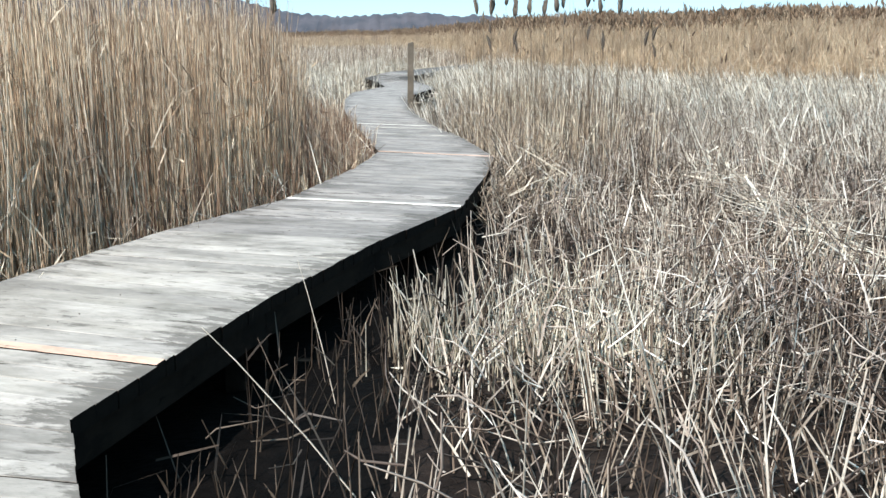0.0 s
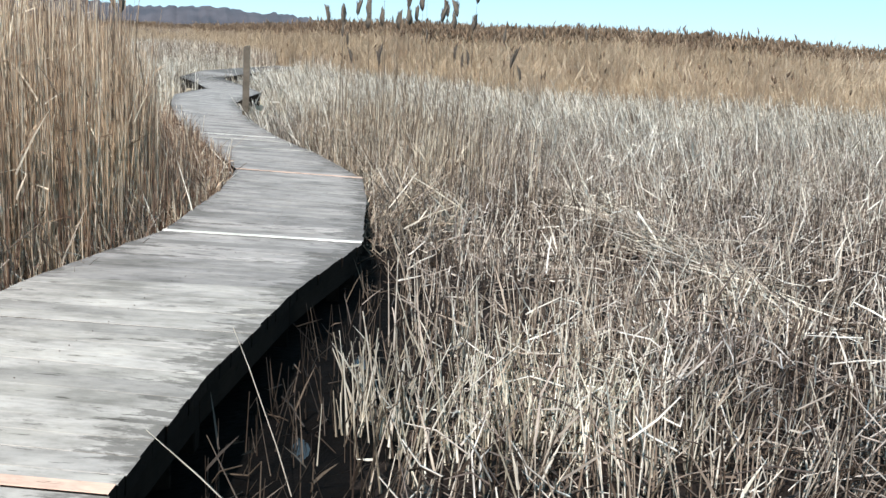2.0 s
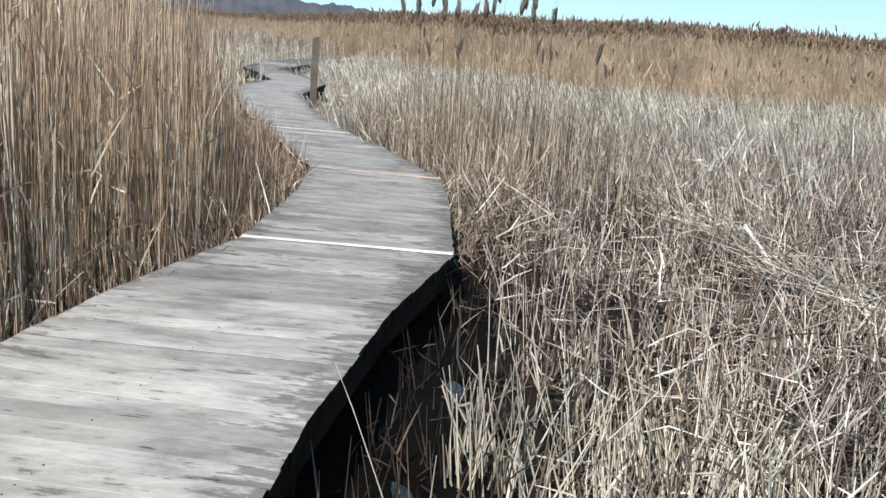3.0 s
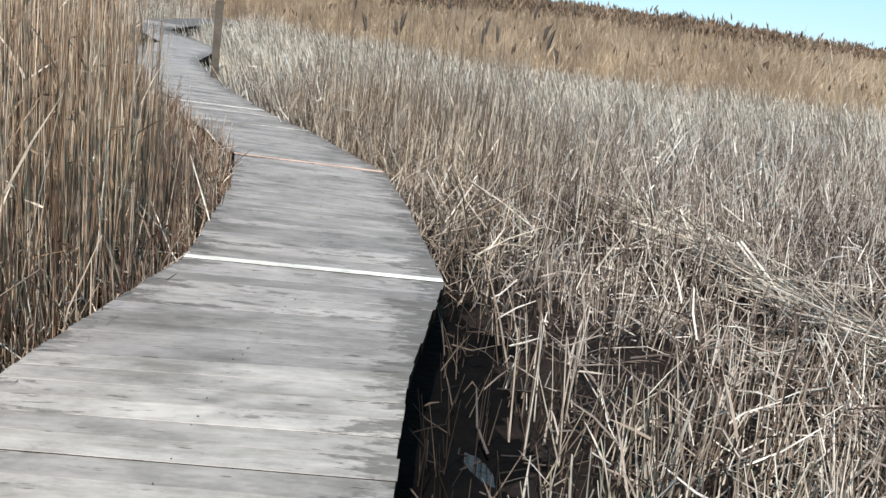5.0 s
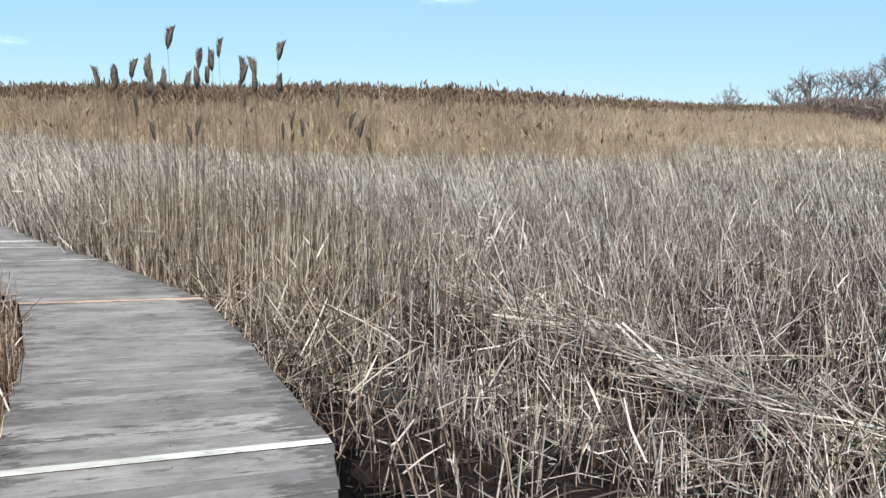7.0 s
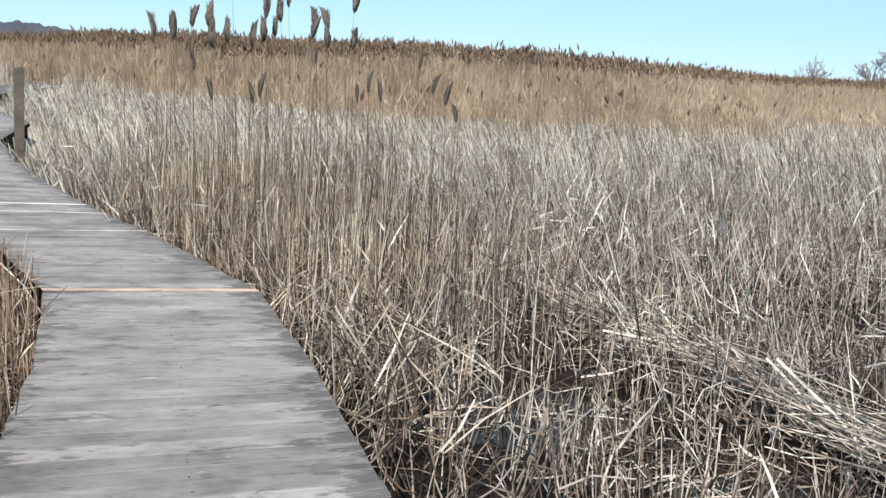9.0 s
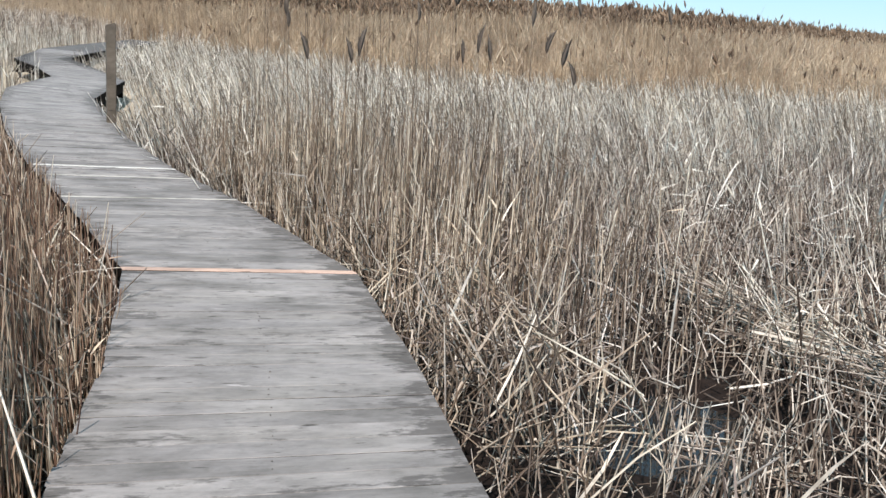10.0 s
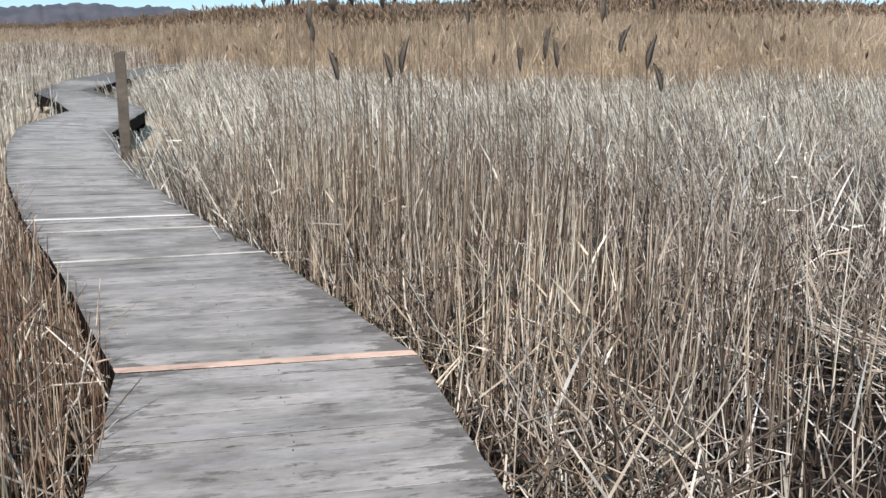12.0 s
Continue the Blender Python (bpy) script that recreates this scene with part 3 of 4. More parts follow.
# short stubs and broken straw standing in the pools
xy = scatter(2.2, 7.2, 5.8, 10.6, 150, lambda x, y: 0.8 * np.exp(-((x - 3.5) / 0.8) ** 2 - ((y - 7.9) / 1.6) ** 2) + 0.6 * np.exp(-((x - 6.3) / 0.7) ** 2 - ((y - 9.2) / 0.8) ** 2))
n = len(xy)
pieces = [reeds(xy, land(xy[:, 0], xy[:, 1]), RNG.uniform(0.1, 0.5, n), RNG.uniform(0.0035, 0.008, n), lean_vectors(n, 0.1, 0.3), leaves=0.4, rings=2, leaf_len=0.25)]
pieces.append(litter(xy + RNG.normal(0, 0.2, (n, 2)), MARSH - 0.02, MARSH + 0.14, RNG.uniform(0.12, 0.5, n), RNG.uniform(0.003, 0.0065, n), np.abs(RNG.normal(0.1, 0.2, n)).clip(0, 1)))
stuff("pool_stubs", mesh_of("pool_stubs", *joined(pieces), STRAW), "broken reed stubs standing in shallow pools", "reeds")

# golden upright reeds beside the bend, tall and thin
xy = scatter(1.7, 8, 9.5, 19, 245, lambda x, y: np.where(right_of_deck(x, y) > 0.08, 1, 0) * np.exp(-((x - 2.75) / 1.05) ** 2 - ((y - 13.6) / 2.9) ** 2) * 0.85)
n = len(xy)
h = np.abs(RNG.normal(0.95, 0.2, n)) * np.interp(right_of_deck(xy[:, 0], xy[:, 1]), [0, 0.6, 1.5], [0.6, 0.85, 1.05])
me = mesh_of("bend_reeds", *reeds(xy, land(xy[:, 0], xy[:, 1]), h, RNG.uniform(0.0032, 0.0078, n), lean_vectors(n, 0.03, 0.09, (0.05, 0), 0.5), leaves=0.25, leaf_len=0.25), STRAW_GOLD)
stuff("golden_reeds", me, "upright golden dry reeds beside the boardwalk", "reeds")

# thin tall bare stems above them
xy = scatter(1.9, 5.2, 11.5, 16.5, 12, lambda x, y: np.where(right_of_deck(x, y) > 0.25, 1, 0) * np.exp(-((x - 3.4) / 1.3) ** 2 - ((y - 14) / 2.2) ** 2))
n = len(xy)
me = mesh_of("bare_stems", *reeds(xy, land(xy[:, 0], xy[:, 1]), RNG.uniform(1.15, 1.95, n), RNG.uniform(0.004, 0.0065, n), lean_vectors(n, 0.02, 0.05), leaves=0.4, leaf_len=0.3), STEM)
stuff("bare_stems", me, "thin brown bare reed stems standing above the rest", "reeds")


# mid field of pale leaning sedge
def mid_keep(x, y):
    e = right_of_deck(x, y)
    open_edge = np.where(((y > 21.5) & (y < 28.0) & (e < 0.75)) | ((y > 34.5) & (y < 44) & (e < 0.8)), 0.08, np.where((y > 44) & (y < 63) & (e < 1.6), 0.4, 1))
    return open_edge * np.where((e > 0.05) & (y < wall_edge(x) + 1), 1, 0) * np.where(y > wall_edge(x) - 6, 0.5, 1) * np.interp(np.hypot(x, y - 5), [5, 9, 13, 20, 45], [0, 0.35, 0.85, 0.75, 0.35]) * clumps(x, y, 1.3, 0.35, 1)


xy = scatter(0.5, 40, 8, 50, 80, mid_keep)
n = len(xy)
dist = np.hypot(xy[:, 0], xy[:, 1] - 5)
h = np.abs(RNG.normal(0.62, 0.14, n)) * clumps(xy[:, 0], xy[:, 1], 1.6, 0.66, 1.2) * np.interp(dist, [8, 14, 30], [1.0, 0.92, 0.98])
me = mesh_of("pale_field", *reeds(xy, land(xy[:, 0], xy[:, 1]), h, RNG.uniform(0.004, 0.0095, n) * np.interp(dist, [8, 40], [1.0, 1.9]), lean_vectors(n, 0.1, 0.22, (-0.35, 0.1), 0.9), leaves=0.6, rings=2, leaf_len=0.3, leaf_w=0.0165), STRAW_PALE)
stuff("pale_sedge", me, "pale grey wind-bent sedge covering the open marsh", "sedge")
xy = scatter(-22, 9, 18, 120, 27, lambda x, y: np.where((y > 28) & (y < 36) & (left_of_deck(x, y) < 0.8) & (x < 1.2), 0.15, 1) * np.where((left_of_deck(x, y) > 0.05) | ((right_of_deck(x, y) > 1.2) & (y > 46)), 1, 0) * np.interp(y, [18, 40, 120], [1, 0.55, 0.25]))
n = len(xy)
far = xy[:, 1] > 54 + 5 * np.sin(xy[:, 0] * 0.7)
for mask, mat, tall, name, label in ((~far, STRAW_PALE, 1.0, "pale_sedge", "pale short sedge behind the bends of the boardwalk"), (far, STRAW, 1.3, "brown_reeds", "brown reeds spreading towards the hills")):
    p, n = xy[mask], int(mask.sum())
    height = np.abs(RNG.normal(0.68, 0.15, n)) * np.interp(p[:, 1], [18, 60, 110], [1, 1.05, 1.2]) * tall
    me = mesh_of(name, *reeds(p, land(p[:, 0], p[:, 1]), height, RNG.uniform(0.004, 0.009, n) * np.interp(p[:, 1], [18, 100], [1, 3]), lean_vectors(n, 0.06, 0.15), leaves=0.8, rings=2, leaf_len=0.3, leaf_w=0.02), mat)
    stuff(name, me, label, "sedge" if mat == STRAW_PALE else "reeds")
xy = scatter(39, 85, 14, 60, 20, lambda x, y: np.where(y < wall_edge(x) + 1, 1, 0) * np.where(y > 0.35 * x, 1, 0))
n = len(xy)
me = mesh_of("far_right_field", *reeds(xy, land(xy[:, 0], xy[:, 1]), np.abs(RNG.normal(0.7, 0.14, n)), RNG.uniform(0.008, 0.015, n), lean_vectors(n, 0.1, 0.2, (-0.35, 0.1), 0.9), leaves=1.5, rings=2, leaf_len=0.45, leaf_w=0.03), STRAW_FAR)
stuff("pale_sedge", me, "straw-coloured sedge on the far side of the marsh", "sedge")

# tall reed bed that closes the view
n = 74000
x = RNG.uniform(-45, 120, n)
x[: n // 3] = RNG.uniform(3, 30, n // 3)
depth = RNG.uniform(0, 1, n) ** 1.3 * 26 - 2.5
y = wall_edge(x) + depth + RNG.normal(0, 0.8, n)
ok = (right_of_deck(x, y) > 0.1) | (left_of_deck(x, y) > 0.1)
x, y, depth = x[ok], y[ok], depth[ok]
n = len(x)
h = (2.48 + 0.35 * clumps(x, y, 4.0, 0, 1)) * RNG.normal(1, 0.055, n) * np.interp(depth, [-2.5, 0, 2.5, 6], [0.35, 0.6, 0.85, 1.0])
xy = np.column_stack([x, y])
gz = land(x, y)
lv = lean_vectors(n, 0.02, 0.05, (-0.05, 0), 0.6)
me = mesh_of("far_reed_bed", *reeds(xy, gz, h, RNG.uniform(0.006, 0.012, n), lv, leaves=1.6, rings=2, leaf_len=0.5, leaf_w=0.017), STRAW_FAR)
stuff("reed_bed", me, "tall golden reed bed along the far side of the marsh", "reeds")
pick = np.where(RNG.uniform(0, 1, n) < np.interp(depth, [2.5, 6.5], [0.02, 0.9]))[0]
feet = np.column_stack([xy[pick] + lv[pick] * h[pick][:, None], gz[pick] + h[pick] - 0.03])
m_ = len(pick)
me = mesh_of("far_plumes", *plume_mesh(feet, RNG.uniform(0.24, 0.42, m_), RNG.uniform(0.06, 0.12, m_), RNG.uniform(0.1, 0.9, m_)), PLUME_FAR)
stuff("reed_plumes", me, "dark brown seed plumes topping the far reed bed", "seed plumes")

# ---- tall reeds with seed heads ----


def tall_reed(x, y, top, head, droop, turn, plump=0.33):
    gz = float(land(x, y))
    thing = tagged(new("tall_reed"), "single tall dry reed with a drooping brown seed plume", "reed", "tall plumed reeds")
    thing.location = (x, y, gz)
    length = top - gz
    one = np.array([[math.cos(turn) * 0.03, math.sin(turn) * 0.03]])
    p, r = standing(np.zeros((1, 2)), np.zeros(1), np.array([length]), np.array([0.0062]), one, rings=4)
    stem = new("stem", mesh_of("stem", *tubes(p, r), STEM))
    stem.parent = thing
    feet = p[-1] - np.array([[0, 0, 0.03]])
    plume = new("seed_head", mesh_of("seed_head", *plume_mesh(feet, np.array([head]), np.array([head * plump]), np.array([droop]), 120, 0.85), PLUME))
    plume.parent = thing
    tagged(plume, "fluffy grey-brown plume")
    return thing


TALL = [(3.28, 15.4, 2.57), (4.07, 15.7, 2.47), (4.08, 16.0, 2.33), (3.72, 15.55, 2.32), (3.91, 15.85, 2.11), (4.11, 15.4, 2.11), (4.41, 15.7, 2.25),
        (4.63, 16.0, 2.26), (4.51, 15.55, 2.02), (4.83, 15.85, 2.49), (4.75, 15.4, 2.02), (3.71, 16.0, 2.08), (3.44, 15.55, 2.0), (3.35, 15.85, 2.03),
        (3.0, 15.4, 1.98), (3.07, 15.7, 2.19), (2.85, 16.0, 2.16), (2.6, 15.55, 2.01), (2.58, 15.85, 2.07), (2.37, 15.4, 2.02)]
LOW = [(2.45, 12.4, 1.46), (2.67, 12.9, 1.37), (2.24, 13.4, 1.73), (2.34, 13.9, 1.6), (2.29, 12.9, 1.39), (3.35, 13.4, 1.71), (4.06, 13.9, 1.38),
       (3.59, 12.4, 1.53), (3.86, 12.9, 1.43), (4.79, 13.4, 1.52), (4.40, 12.4, 1.44), (4.48, 12.5, 1.26), (4.61, 13.4, 1.76), (5.36, 13.9, 1.86), (5.42, 12.4, 1.8)]
for x, y, top in TALL + LOW:
    head = random.uniform(0.30, 0.38) if top > 1.95 else random.uniform(0.2, 0.28)
    tall_reed(x, y, top - head * 0.8, head, random.uniform(0.1, 0.6), random.uniform(0, 6.28), 0.33 if top > 1.95 else 0.22)
for _ in range(18):
    x, y = random.uniform(-2.1, -0.65), random.uniform(10.8, 13.4)
    tall_reed(x, y, random.uniform(1.65, 2.25), random.uniform(0.22, 0.3), random.uniform(0.1, 0.7), random.uniform(0, 6.28))

# ---- single long straws that stand out ----


def long_straw(foot, tip, radius, label):
    a, b = np.array([foot], float), np.array([tip], float)
    mid = (a + b) / 2 + np.array([[0.01, 0.0, 0.03]])
    p = np.array([a, a * 0.4 + mid * 0.6, mid * 0.5 + b * 0.5, b]) - a
    me = mesh_of("long_straw", *tubes(p, np.array([[radius], [radius], [radius * 0.8], [radius * 0.5]])), STRAW_PALE)
    ob = tagged(new("long_straw", me), label, "straw", "long stray straws")
    ob.location = foot
    return ob


long_straw((0.46, 2.55, -0.47), (-0.25, 3.31, 0.03), 0.0045, "long pale straw leaning on the boardwalk's edge")
long_straw((0.34, 3.6, -0.5), (0.12, 4.25, 0.12), 0.003, "thin dry stalk curving up beside the boardwalk")
long_straw((-1.02, 6.05, -0.46), (-0.78, 6.75, 0.06), 0.007, "thick pale straw leaning beside the boardwalk")
long_straw((-1.0, 6.0, -0.46), (-1.45, 6.3, 0.12), 0.006, "thick pale straw leaning beside the boardwalk")

# ---- thin clouds ----


def cloud_material():
    m, n, l, b = material("thin_cloud", 1.0)
    tc = n.new("ShaderNodeTexCoord")
    length = n.new("ShaderNodeVectorMath")
    length.operation = "LENGTH"
    l.new(tc.outputs["Object"], length.inputs[0])
    edge = n.new("ShaderNodeMapRange")
    edge.inputs["From Min"].default_value, edge.inputs["From Max"].default_value = 0.95, 0.1
    l.new(length.outputs["Value"], edge.inputs["Value"])
    wisp = ramp(n, [(0.36, (0, 0, 0)), (0.85, (0.75, 0.75, 0.75))])
    l.new(noise_at(n, l, tc.outputs["Object"], 2.2, 6, (1, 1, 1), 0.6), wisp.inputs[0])
    mul = n.new("ShaderNodeMath")
    mul.operation = "MULTIPLY"
    l.new(edge.outputs[0], mul.inputs[0])
    l.new(wisp.outputs[0], mul.inputs[1])
    b.inputs["Base Color"].default_value = (0.9, 0.9, 0.92, 1)
    b.inputs["Emission Color"].default_value = (0.86, 0.93, 1.0, 1)
    b.inputs["Emission Strength"].default_value = 0.45
    thin = n.new("ShaderNodeMath")
    thin.operation = "MULTIPLY"
    thin.inputs[1].default_value = 0.42
    l.new(mul.outputs[0], thin.inputs[0])
    l.new(thin.outputs[0], b.inputs["Alpha"])
    return m


CLOUD = cloud_material()
for turn, lift, wide, high in ((12.6, 8.0, 95, 42), (16.0, 7.7, 120, 40), (7.9, 7.9, 60, 34), (3.6, 7.0, 60, 24), (5.2, 5.2, 55, 18), (9.4, 4.4, 60, 16), (33.5, 7.4, 110, 16), (52.5, 7.8, 90, 20)):
    d = 2600.0
    at = Vector((math.sin(radians(turn)) * d, math.cos(radians(turn)) * d, math.tan(radians(lift - 0.9)) * d))
    x, up = Vector((math.cos(radians(turn)), -math.sin(radians(turn)), 0)), Vector((0, 0, 1))
    ob = new("cloud", mesh_of("cloud", [(-1, -1, 0), (1, -1, 0), (1, 1, 0), (-1, 1, 0)], [(0, 1, 2, 3)], CLOUD))
    m = Matrix((x * wide, up * high, x.cross(up))).transposed().to_4x4()
    m.translation = at
    ob.matrix_basis = m
    tagged(ob, "small thin white cloud low in the sky", "cloud", kind="structure")

# ---- distance: hills, brush, bare trees ----


def hill(name, x0, x1, y, crest, label):
    xs = np.linspace(x0, x1, 420)
    rows = []
    for s, back in ((0.0, -60), (0.55, -35), (0.88, -12), (1.0, 0), (0.9, 25)):
        z = MARSH + crest(xs) * s + (RNG.normal(0, 0.3, len(xs)) + 0.5 * np.sin(xs * 0.9) * np.sin(xs * 0.23 + 1) if s else 0)
        rows.append(np.column_stack([xs, np.full(len(xs), y + back) + RNG.normal(0, 2, len(xs)), z]))
    v = np.concatenate(rows)
    k = len(xs)
    q = [(r * k + i, r * k + i + 1, (r + 1) * k + i + 1, (r + 1) * k + i) for r in range(4) for i in range(k - 1)]
    return tagged(new(name, mesh_of(name, v, q, HILL)), label, "hill", kind="structure")


hill("backdrop", -420, 240, 560, lambda x: np.interp(x, [-420, -200, -94, -65, -45, -20, -5, 10, 26, 40, 50, 58, 75, 95, 119, 240], [34, 36, 30, 22, 17.5, 15.2, 15.8, 16.6, 17.2, 16, 14.5, 16, 14.3, 11, 9, 7]), "low wooded hills on the horizon, tinted bluish for haze")


def brush_mound():
    n = 9000
    a, s = RNG.uniform(0, 1, n), RNG.uniform(0, 1, n)
    turn = np.radians(50.4 + 27 * a)
    far = 120 + RNG.normal(0, 3.0, n)
    x, y = far * np.sin(turn), 4 + far * np.cos(turn)
    top = 4.0 * np.clip(np.sin(np.clip(a * 8.0, 0, math.pi / 2)), 0.15, 1) * RNG.uniform(0.7, 1.1, n)
    xy = np.column_stack([x, y])
    v, f = reeds(xy, np.full(n, MARSH) + top * s * 0.3, top * (1 - 0.3 * s), RNG.uniform(0.02, 0.06, n), lean_vectors(n, 0.2, 0.3), leaves=3.0, rings=2, leaf_len=0.9, leaf_w=0.14)
    stuff("brush", mesh_of("brush", v, f, BRUSH), "leafless brown brush at the marsh's edge", "shrubs")


brush_mound()


def bare_tree(x, y, height, seed):
    rnd = random.Random(seed)
    thing = tagged(new("bare_tree"), "bare grey-brown tree standing above the distant brush", "tree", "bare trees on the skyline")
    thing.location = (x, y, MARSH)
    segs = []

    def grow(p, d, length, r, level):
        q = p + d * length
        segs.append((level, p, q, r, r * 0.68))
        if level >= 5:
            return
        for _ in range(3 if level else 4):
            tilt = Vector((rnd.gauss(0, 1), rnd.gauss(0, 1), rnd.gauss(0.25, 0.5))) * 0.55
            grow(p.lerp(q, rnd.uniform(0.6, 1.0)), (d + tilt).normalized(), length * rnd.uniform(0.62, 0.82), r * 0.66, level + 1)

    grow(Vector((0, 0, 0)), Vector((rnd.gauss(0, 0.05), 0, 1)).normalized(), height * 0.3, height * 0.018, 0)
    for name, chosen in (("trunk", [s for s in segs if s[0] < 2]), ("crown", [s for s in segs if s[0] >= 2])):
        pts = np.array([[s[1] for s in chosen], [s[2] for s in chosen]])
        ob = new(name, mesh_of(name, *tubes(pts, np.array([[s[3] for s in chosen], [s[4] for s in chosen]])), BARK))
        ob.parent = thing
    return thing


for i, (turn, far, hgt) in enumerate([(50.6, 118, 5.8), (53.6, 124, 7.6), (54.8, 128, 9.2), (56.0, 126, 10.0), (57.4, 127, 9.4), (59.2, 125, 9.8), (60.6, 126, 8.8), (62.5, 124, 9.4)]):
    x, y = far * math.sin(radians(turn)), 4 + far * math.cos(radians(turn))
    bare_tree(x, y, hgt * 1.12, i)

# ---- guide post beside the boardwalk ----
post = tagged(new("wooden_post"), "square weathered grey-brown timber post beside the boardwalk", "post")
post.location = (1.30, 19.35, MARSH - 0.1)
bm = bmesh.new()
bmesh.ops.create_cube(bm, size=1, matrix=Matrix.Translation((0, 0, 0.93)) @ Matrix.Diagonal((0.125, 0.125, 1.86, 1)))
bmesh.ops.bevel(bm, geom=bm.edges[:], offset=0.008, segments=2, affect="EDGES")
for v in bm.verts:
    if v.co.z > 1.5:
        v.co.z += v.co.x * 0.25
    v.co.x += 0.02 * v.co.z + 0.003 * math.sin(v.co.z * 3)
part("shaft", bm, POST_WOOD, post)

# ---- boardwalk ----
boardwalk = tagged(new("boardwalk"), "zigzag grey weathered plank boardwalk low above the marsh", "boardwalk", kind="structure")


PITCH, THICK = 0.148, 0.075
# joint strips of another wood: y along the left edge, material
STRIPS = [(3.22, ROSE_WOOD), (7.285, PALE_WOOD), (11.255, ROSE_WOOD), (13.78, FADED_WOOD), (14.85, FADED_WOOD), (15.56, PALE_WOOD)]


def plank(corners, mat, lift=0.0):
    """One plank with chamfered top edges: corners are near left, near right, far right, far left, on the deck's plane."""
    nl, nr, fr, fl = [Vector((*c, deck_z(*c))) for c in corners]
    mid = (nl + nr + fr + fl) / 4
    x = ((nr + fr) - (nl + fl)).normalized()
    y = Vector((0, 0, 1)).cross(x).normalized()
    m = Matrix((x, y, x.cross(y))).transposed().to_4x4()
    m.translation = mid + Vector((0, 0, lift + random.uniform(-0.0012, 0.0012)))
    back = m.inverted()
    c = 0.0025
    v = []
    for a, b, s in ((nl, fl, -1), (nr, fr, 1)):
        a, b = back @ a, back @ b
        slip = Vector((s * random.uniform(-0.006, 0.007), 0, 0))
        a, b = a + slip, b + slip
        a.z = b.z = random.uniform(-0.002, 0.002)
        w = (b - a).normalized() * c
        v += [a - Vector((0, 0, THICK)), a - Vector((0, 0, c)), a + w, b - w, b - Vector((0, 0, c)), b - Vector((0, 0, THICK))]
    f = [(0, 6, 7, 1), (1, 7, 8, 2), (2, 8, 9, 3), (3, 9, 10, 4), (4, 10, 11, 5), (5, 11, 6, 0), (0, 1, 4, 5), (1, 2, 3, 4), (11, 10, 7, 6), (10, 9, 8, 7)]
    return m, [tuple(p) for p in v], f


def lay_planks():
    far_v, far_f = [], []
    for a, b in zip(STATIONS[:-1], STATIONS[1:]):
        l0, r0, l1, r1 = Vector(a[:2]), Vector(a[2:]), Vector(b[:2]), Vector(b[2:])
        run = ((l1 - l0).length + (r1 - r0).length) / 2
        strips = [((y - l0.y) / (l1.y - l0.y), m) for y, m in STRIPS if l0.y <= y - 0.02 and y < l1.y + 0.02]
        count = max(1, round(run / PITCH))
        # the first stretches are laid in the lighter grey
        grey = LIGHT_GREY_WOOD if l0.y < 4.5 else GREY_WOOD
        cuts = [(i / count, (i + 1) / count, grey) for i in range(count)]
        for s, m in strips:
            i = min(count - 1, round(s * count))
            lo, hi, _ = cuts[i]
            cut = lo + (0.078 if m == ROSE_WOOD or l0.y < 8 else 0.052) / run
            cuts[i] = (lo, cut, m)
            cuts.append((cut, hi, grey))
        for lo, hi, mat in cuts:
            g = random.choice((0.0014, 0.002, 0.0025, 0.0035, 0.0055)) / run
            quad = [l0.lerp(l1, lo + g), r0.lerp(r1, lo + g), r0.lerp(r1, hi - g), l0.lerp(l1, hi - g)]
            m, v, f = plank(quad, mat, 0.0 if mat == grey else 0.004)
            if l0.y > 40:
                base = len(far_v)
                far_v += [tuple(m @ Vector(p)) for p in v]
                far_f += [tuple(base + k for k in p) for p in f]
                continue
            # sides, ends and underside are painted shade-dark; the top keeps its own wood
            ob = new("plank", mesh_of("plank", v, f, mat, False, (SHADE_WOOD, [1, 0, 0, 0, 1, 1, 1, 1, 1, 1])))
            ob.parent, ob.matrix_basis = boardwalk, m
            if mat == ROSE_WOOD:
                tagged(ob, "narrow reddish cedar strip")
            elif mat == PALE_WOOD:
                tagged(ob, "narrow pale new strip")
            elif mat == FADED_WOOD:
                tagged(ob, "narrow faded strip")
    stuff("far_planks", mesh_of("far_planks", far_v, far_f, GREY_WOOD, False, (SHADE_WOOD, [1, 0, 0, 0, 1, 1, 1, 1, 1, 1] * (len(far_f) // 10))), "weathered planks of the far bends", "planks", boardwalk)


lay_planks()


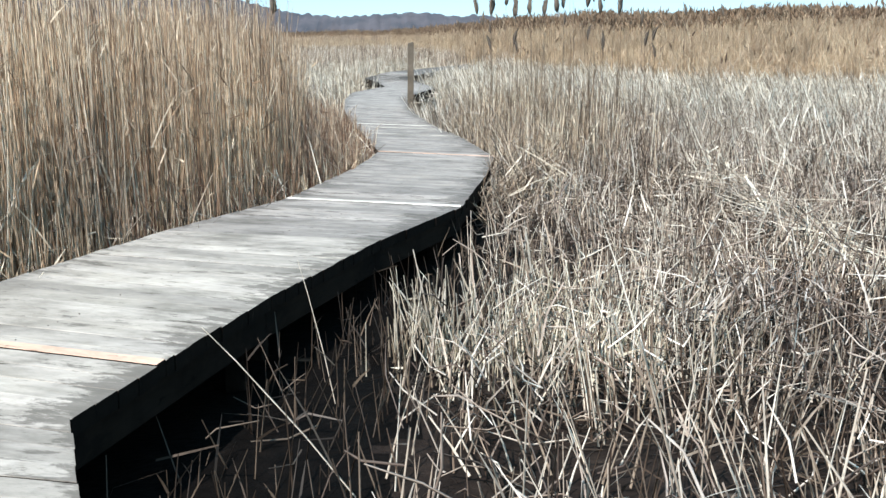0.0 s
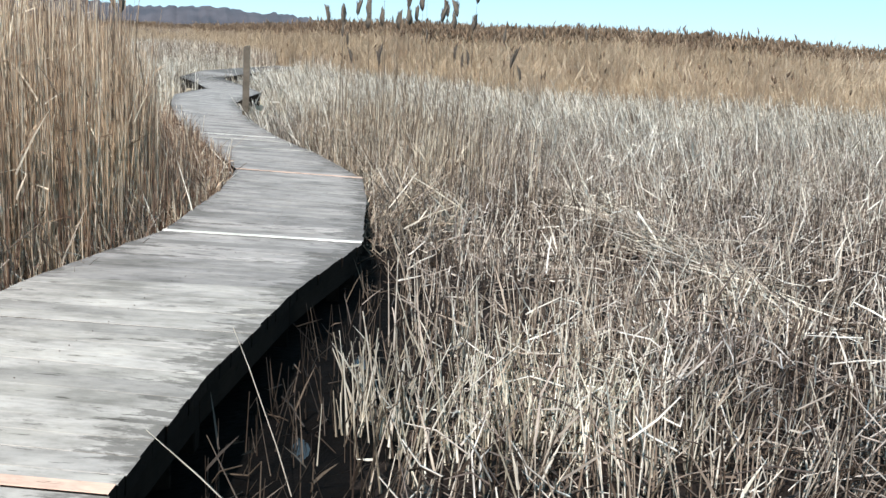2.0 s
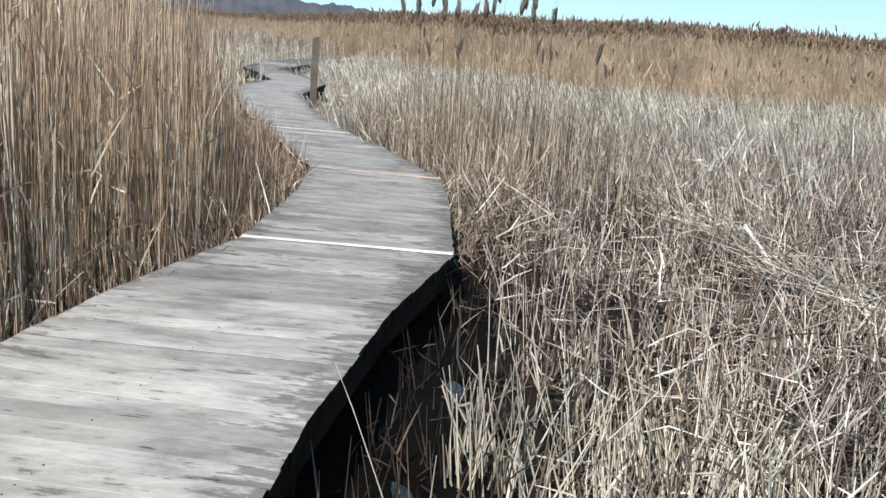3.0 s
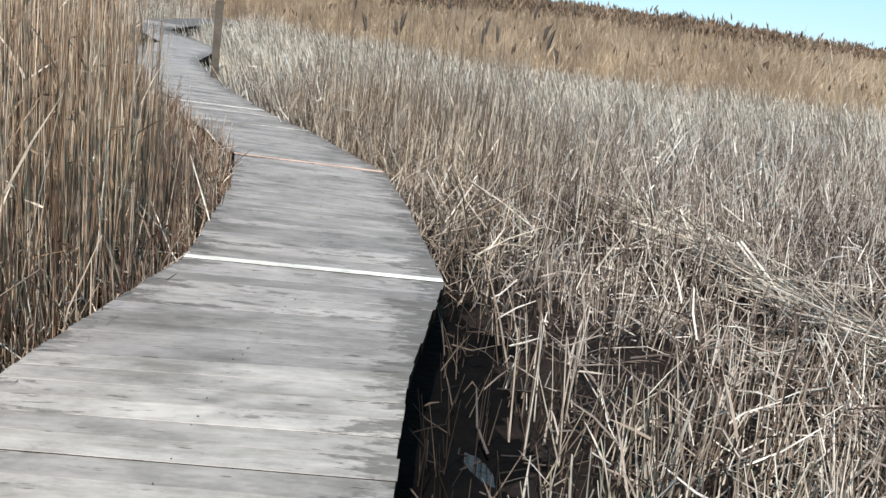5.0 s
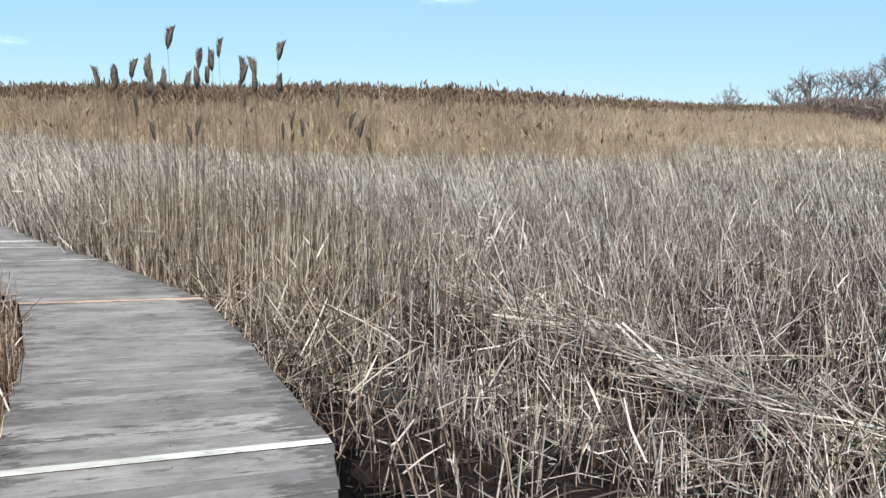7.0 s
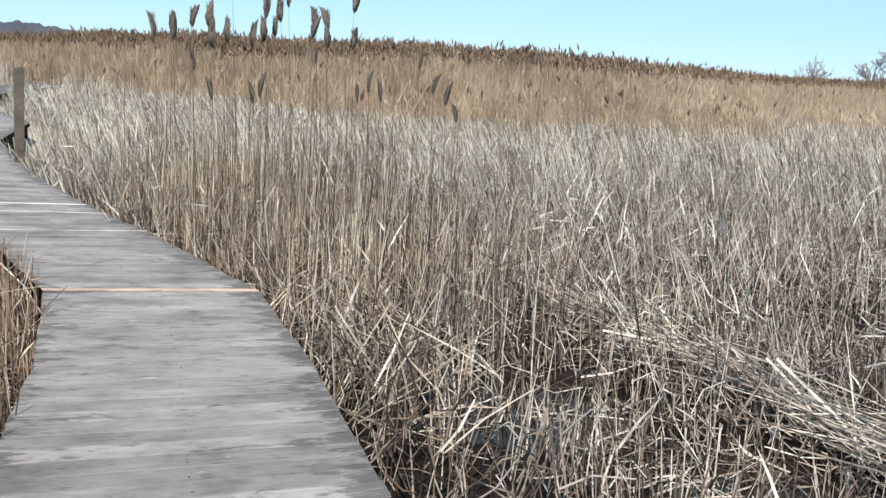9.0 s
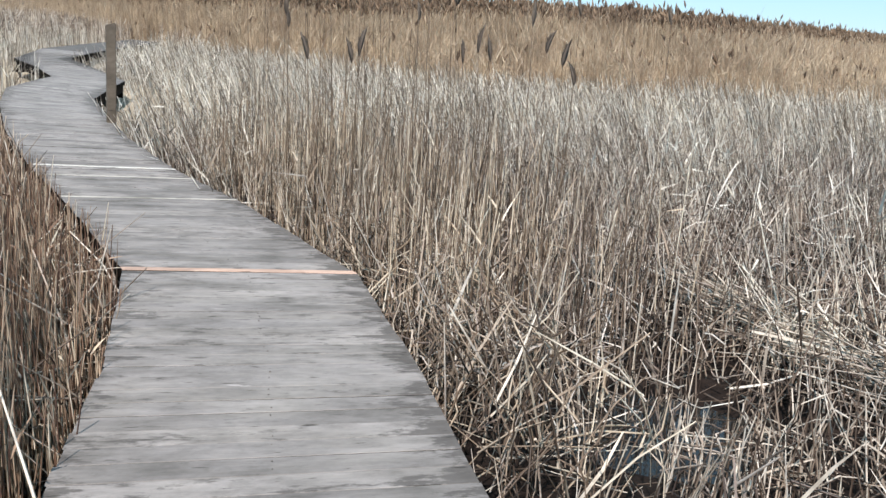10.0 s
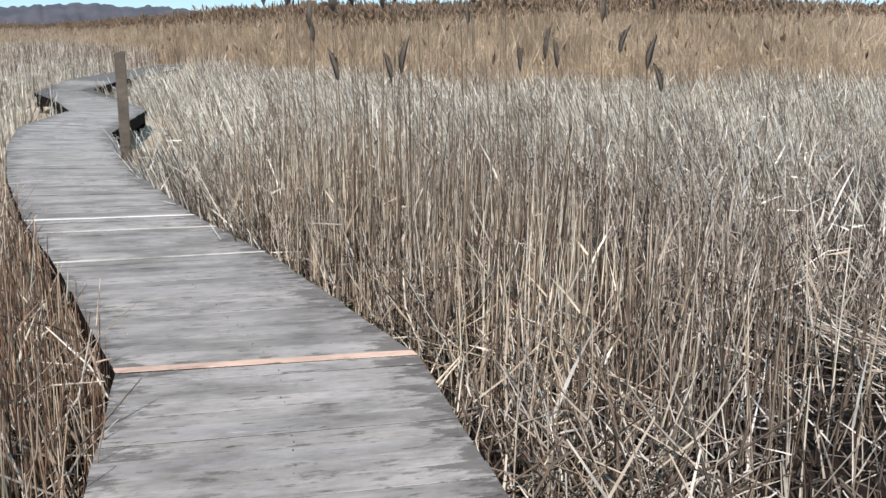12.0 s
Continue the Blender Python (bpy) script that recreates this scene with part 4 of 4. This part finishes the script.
def nail_heads():
    """Dark nail heads in an uneven row down the middle stringer."""
    v, f = [], []
    for a, b in zip(STATIONS[1:10], STATIONS[2:11]):
        run = (Vector(b[:2]) - Vector(a[:2])).length
        count = max(1, round(run / PITCH))
        for i in range(count):
            for s in (0.505,):
                for t in (0.3, 0.74):
                    if random.random() < 0.5:
                        continue
                    p = Vector(a[:2]).lerp(Vector(b[:2]), (i + t) / count).lerp(Vector(a[2:]).lerp(Vector(b[2:]), (i + t) / count), s + random.uniform(-0.009, 0.009))
                    r, z, k = random.uniform(0.002, 0.004), deck_z(*p) + 0.0035, len(v)
                    v += [(p.x + r * math.cos(q * math.pi / 4), p.y + r * math.sin(q * math.pi / 4), z + d) for d in (-0.006, 0) for q in range(8)]
                    f += [(k + 8, k + 9, k + 10, k + 11), (k + 8, k + 11, k + 12, k + 15), (k + 12, k + 13, k + 14, k + 15)]
                    f += [(k + q, k + (q + 1) % 8, k + 8 + (q + 1) % 8, k + 8 + q) for q in range(8)]
    stuff("nail_heads", mesh_of("nail_heads", v, f, RUST, False), "dark rusty nail heads", "nails", boardwalk)


nail_heads()


def beam(a, b, wide, high, name, mat=SHADE_WOOD):
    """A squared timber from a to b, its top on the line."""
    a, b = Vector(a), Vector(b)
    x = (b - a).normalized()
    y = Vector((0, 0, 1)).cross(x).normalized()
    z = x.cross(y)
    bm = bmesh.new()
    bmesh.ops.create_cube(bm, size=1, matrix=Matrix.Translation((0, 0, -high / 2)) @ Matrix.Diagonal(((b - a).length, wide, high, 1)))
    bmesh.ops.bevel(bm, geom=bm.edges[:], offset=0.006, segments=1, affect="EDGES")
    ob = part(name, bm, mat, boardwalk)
    m = Matrix((x, y, z)).transposed().to_4x4()
    m.translation = (a + b) / 2
    ob.matrix_basis = m
    return ob


for a, b in zip(STATIONS[:-1], STATIONS[1:]):
    if a[1] > 45:
        break
    for s in (0.045, 0.5, 0.955):
        p = Vector(a[:2]).lerp(Vector(a[2:]), s)
        q = Vector(b[:2]).lerp(Vector(b[2:]), s)
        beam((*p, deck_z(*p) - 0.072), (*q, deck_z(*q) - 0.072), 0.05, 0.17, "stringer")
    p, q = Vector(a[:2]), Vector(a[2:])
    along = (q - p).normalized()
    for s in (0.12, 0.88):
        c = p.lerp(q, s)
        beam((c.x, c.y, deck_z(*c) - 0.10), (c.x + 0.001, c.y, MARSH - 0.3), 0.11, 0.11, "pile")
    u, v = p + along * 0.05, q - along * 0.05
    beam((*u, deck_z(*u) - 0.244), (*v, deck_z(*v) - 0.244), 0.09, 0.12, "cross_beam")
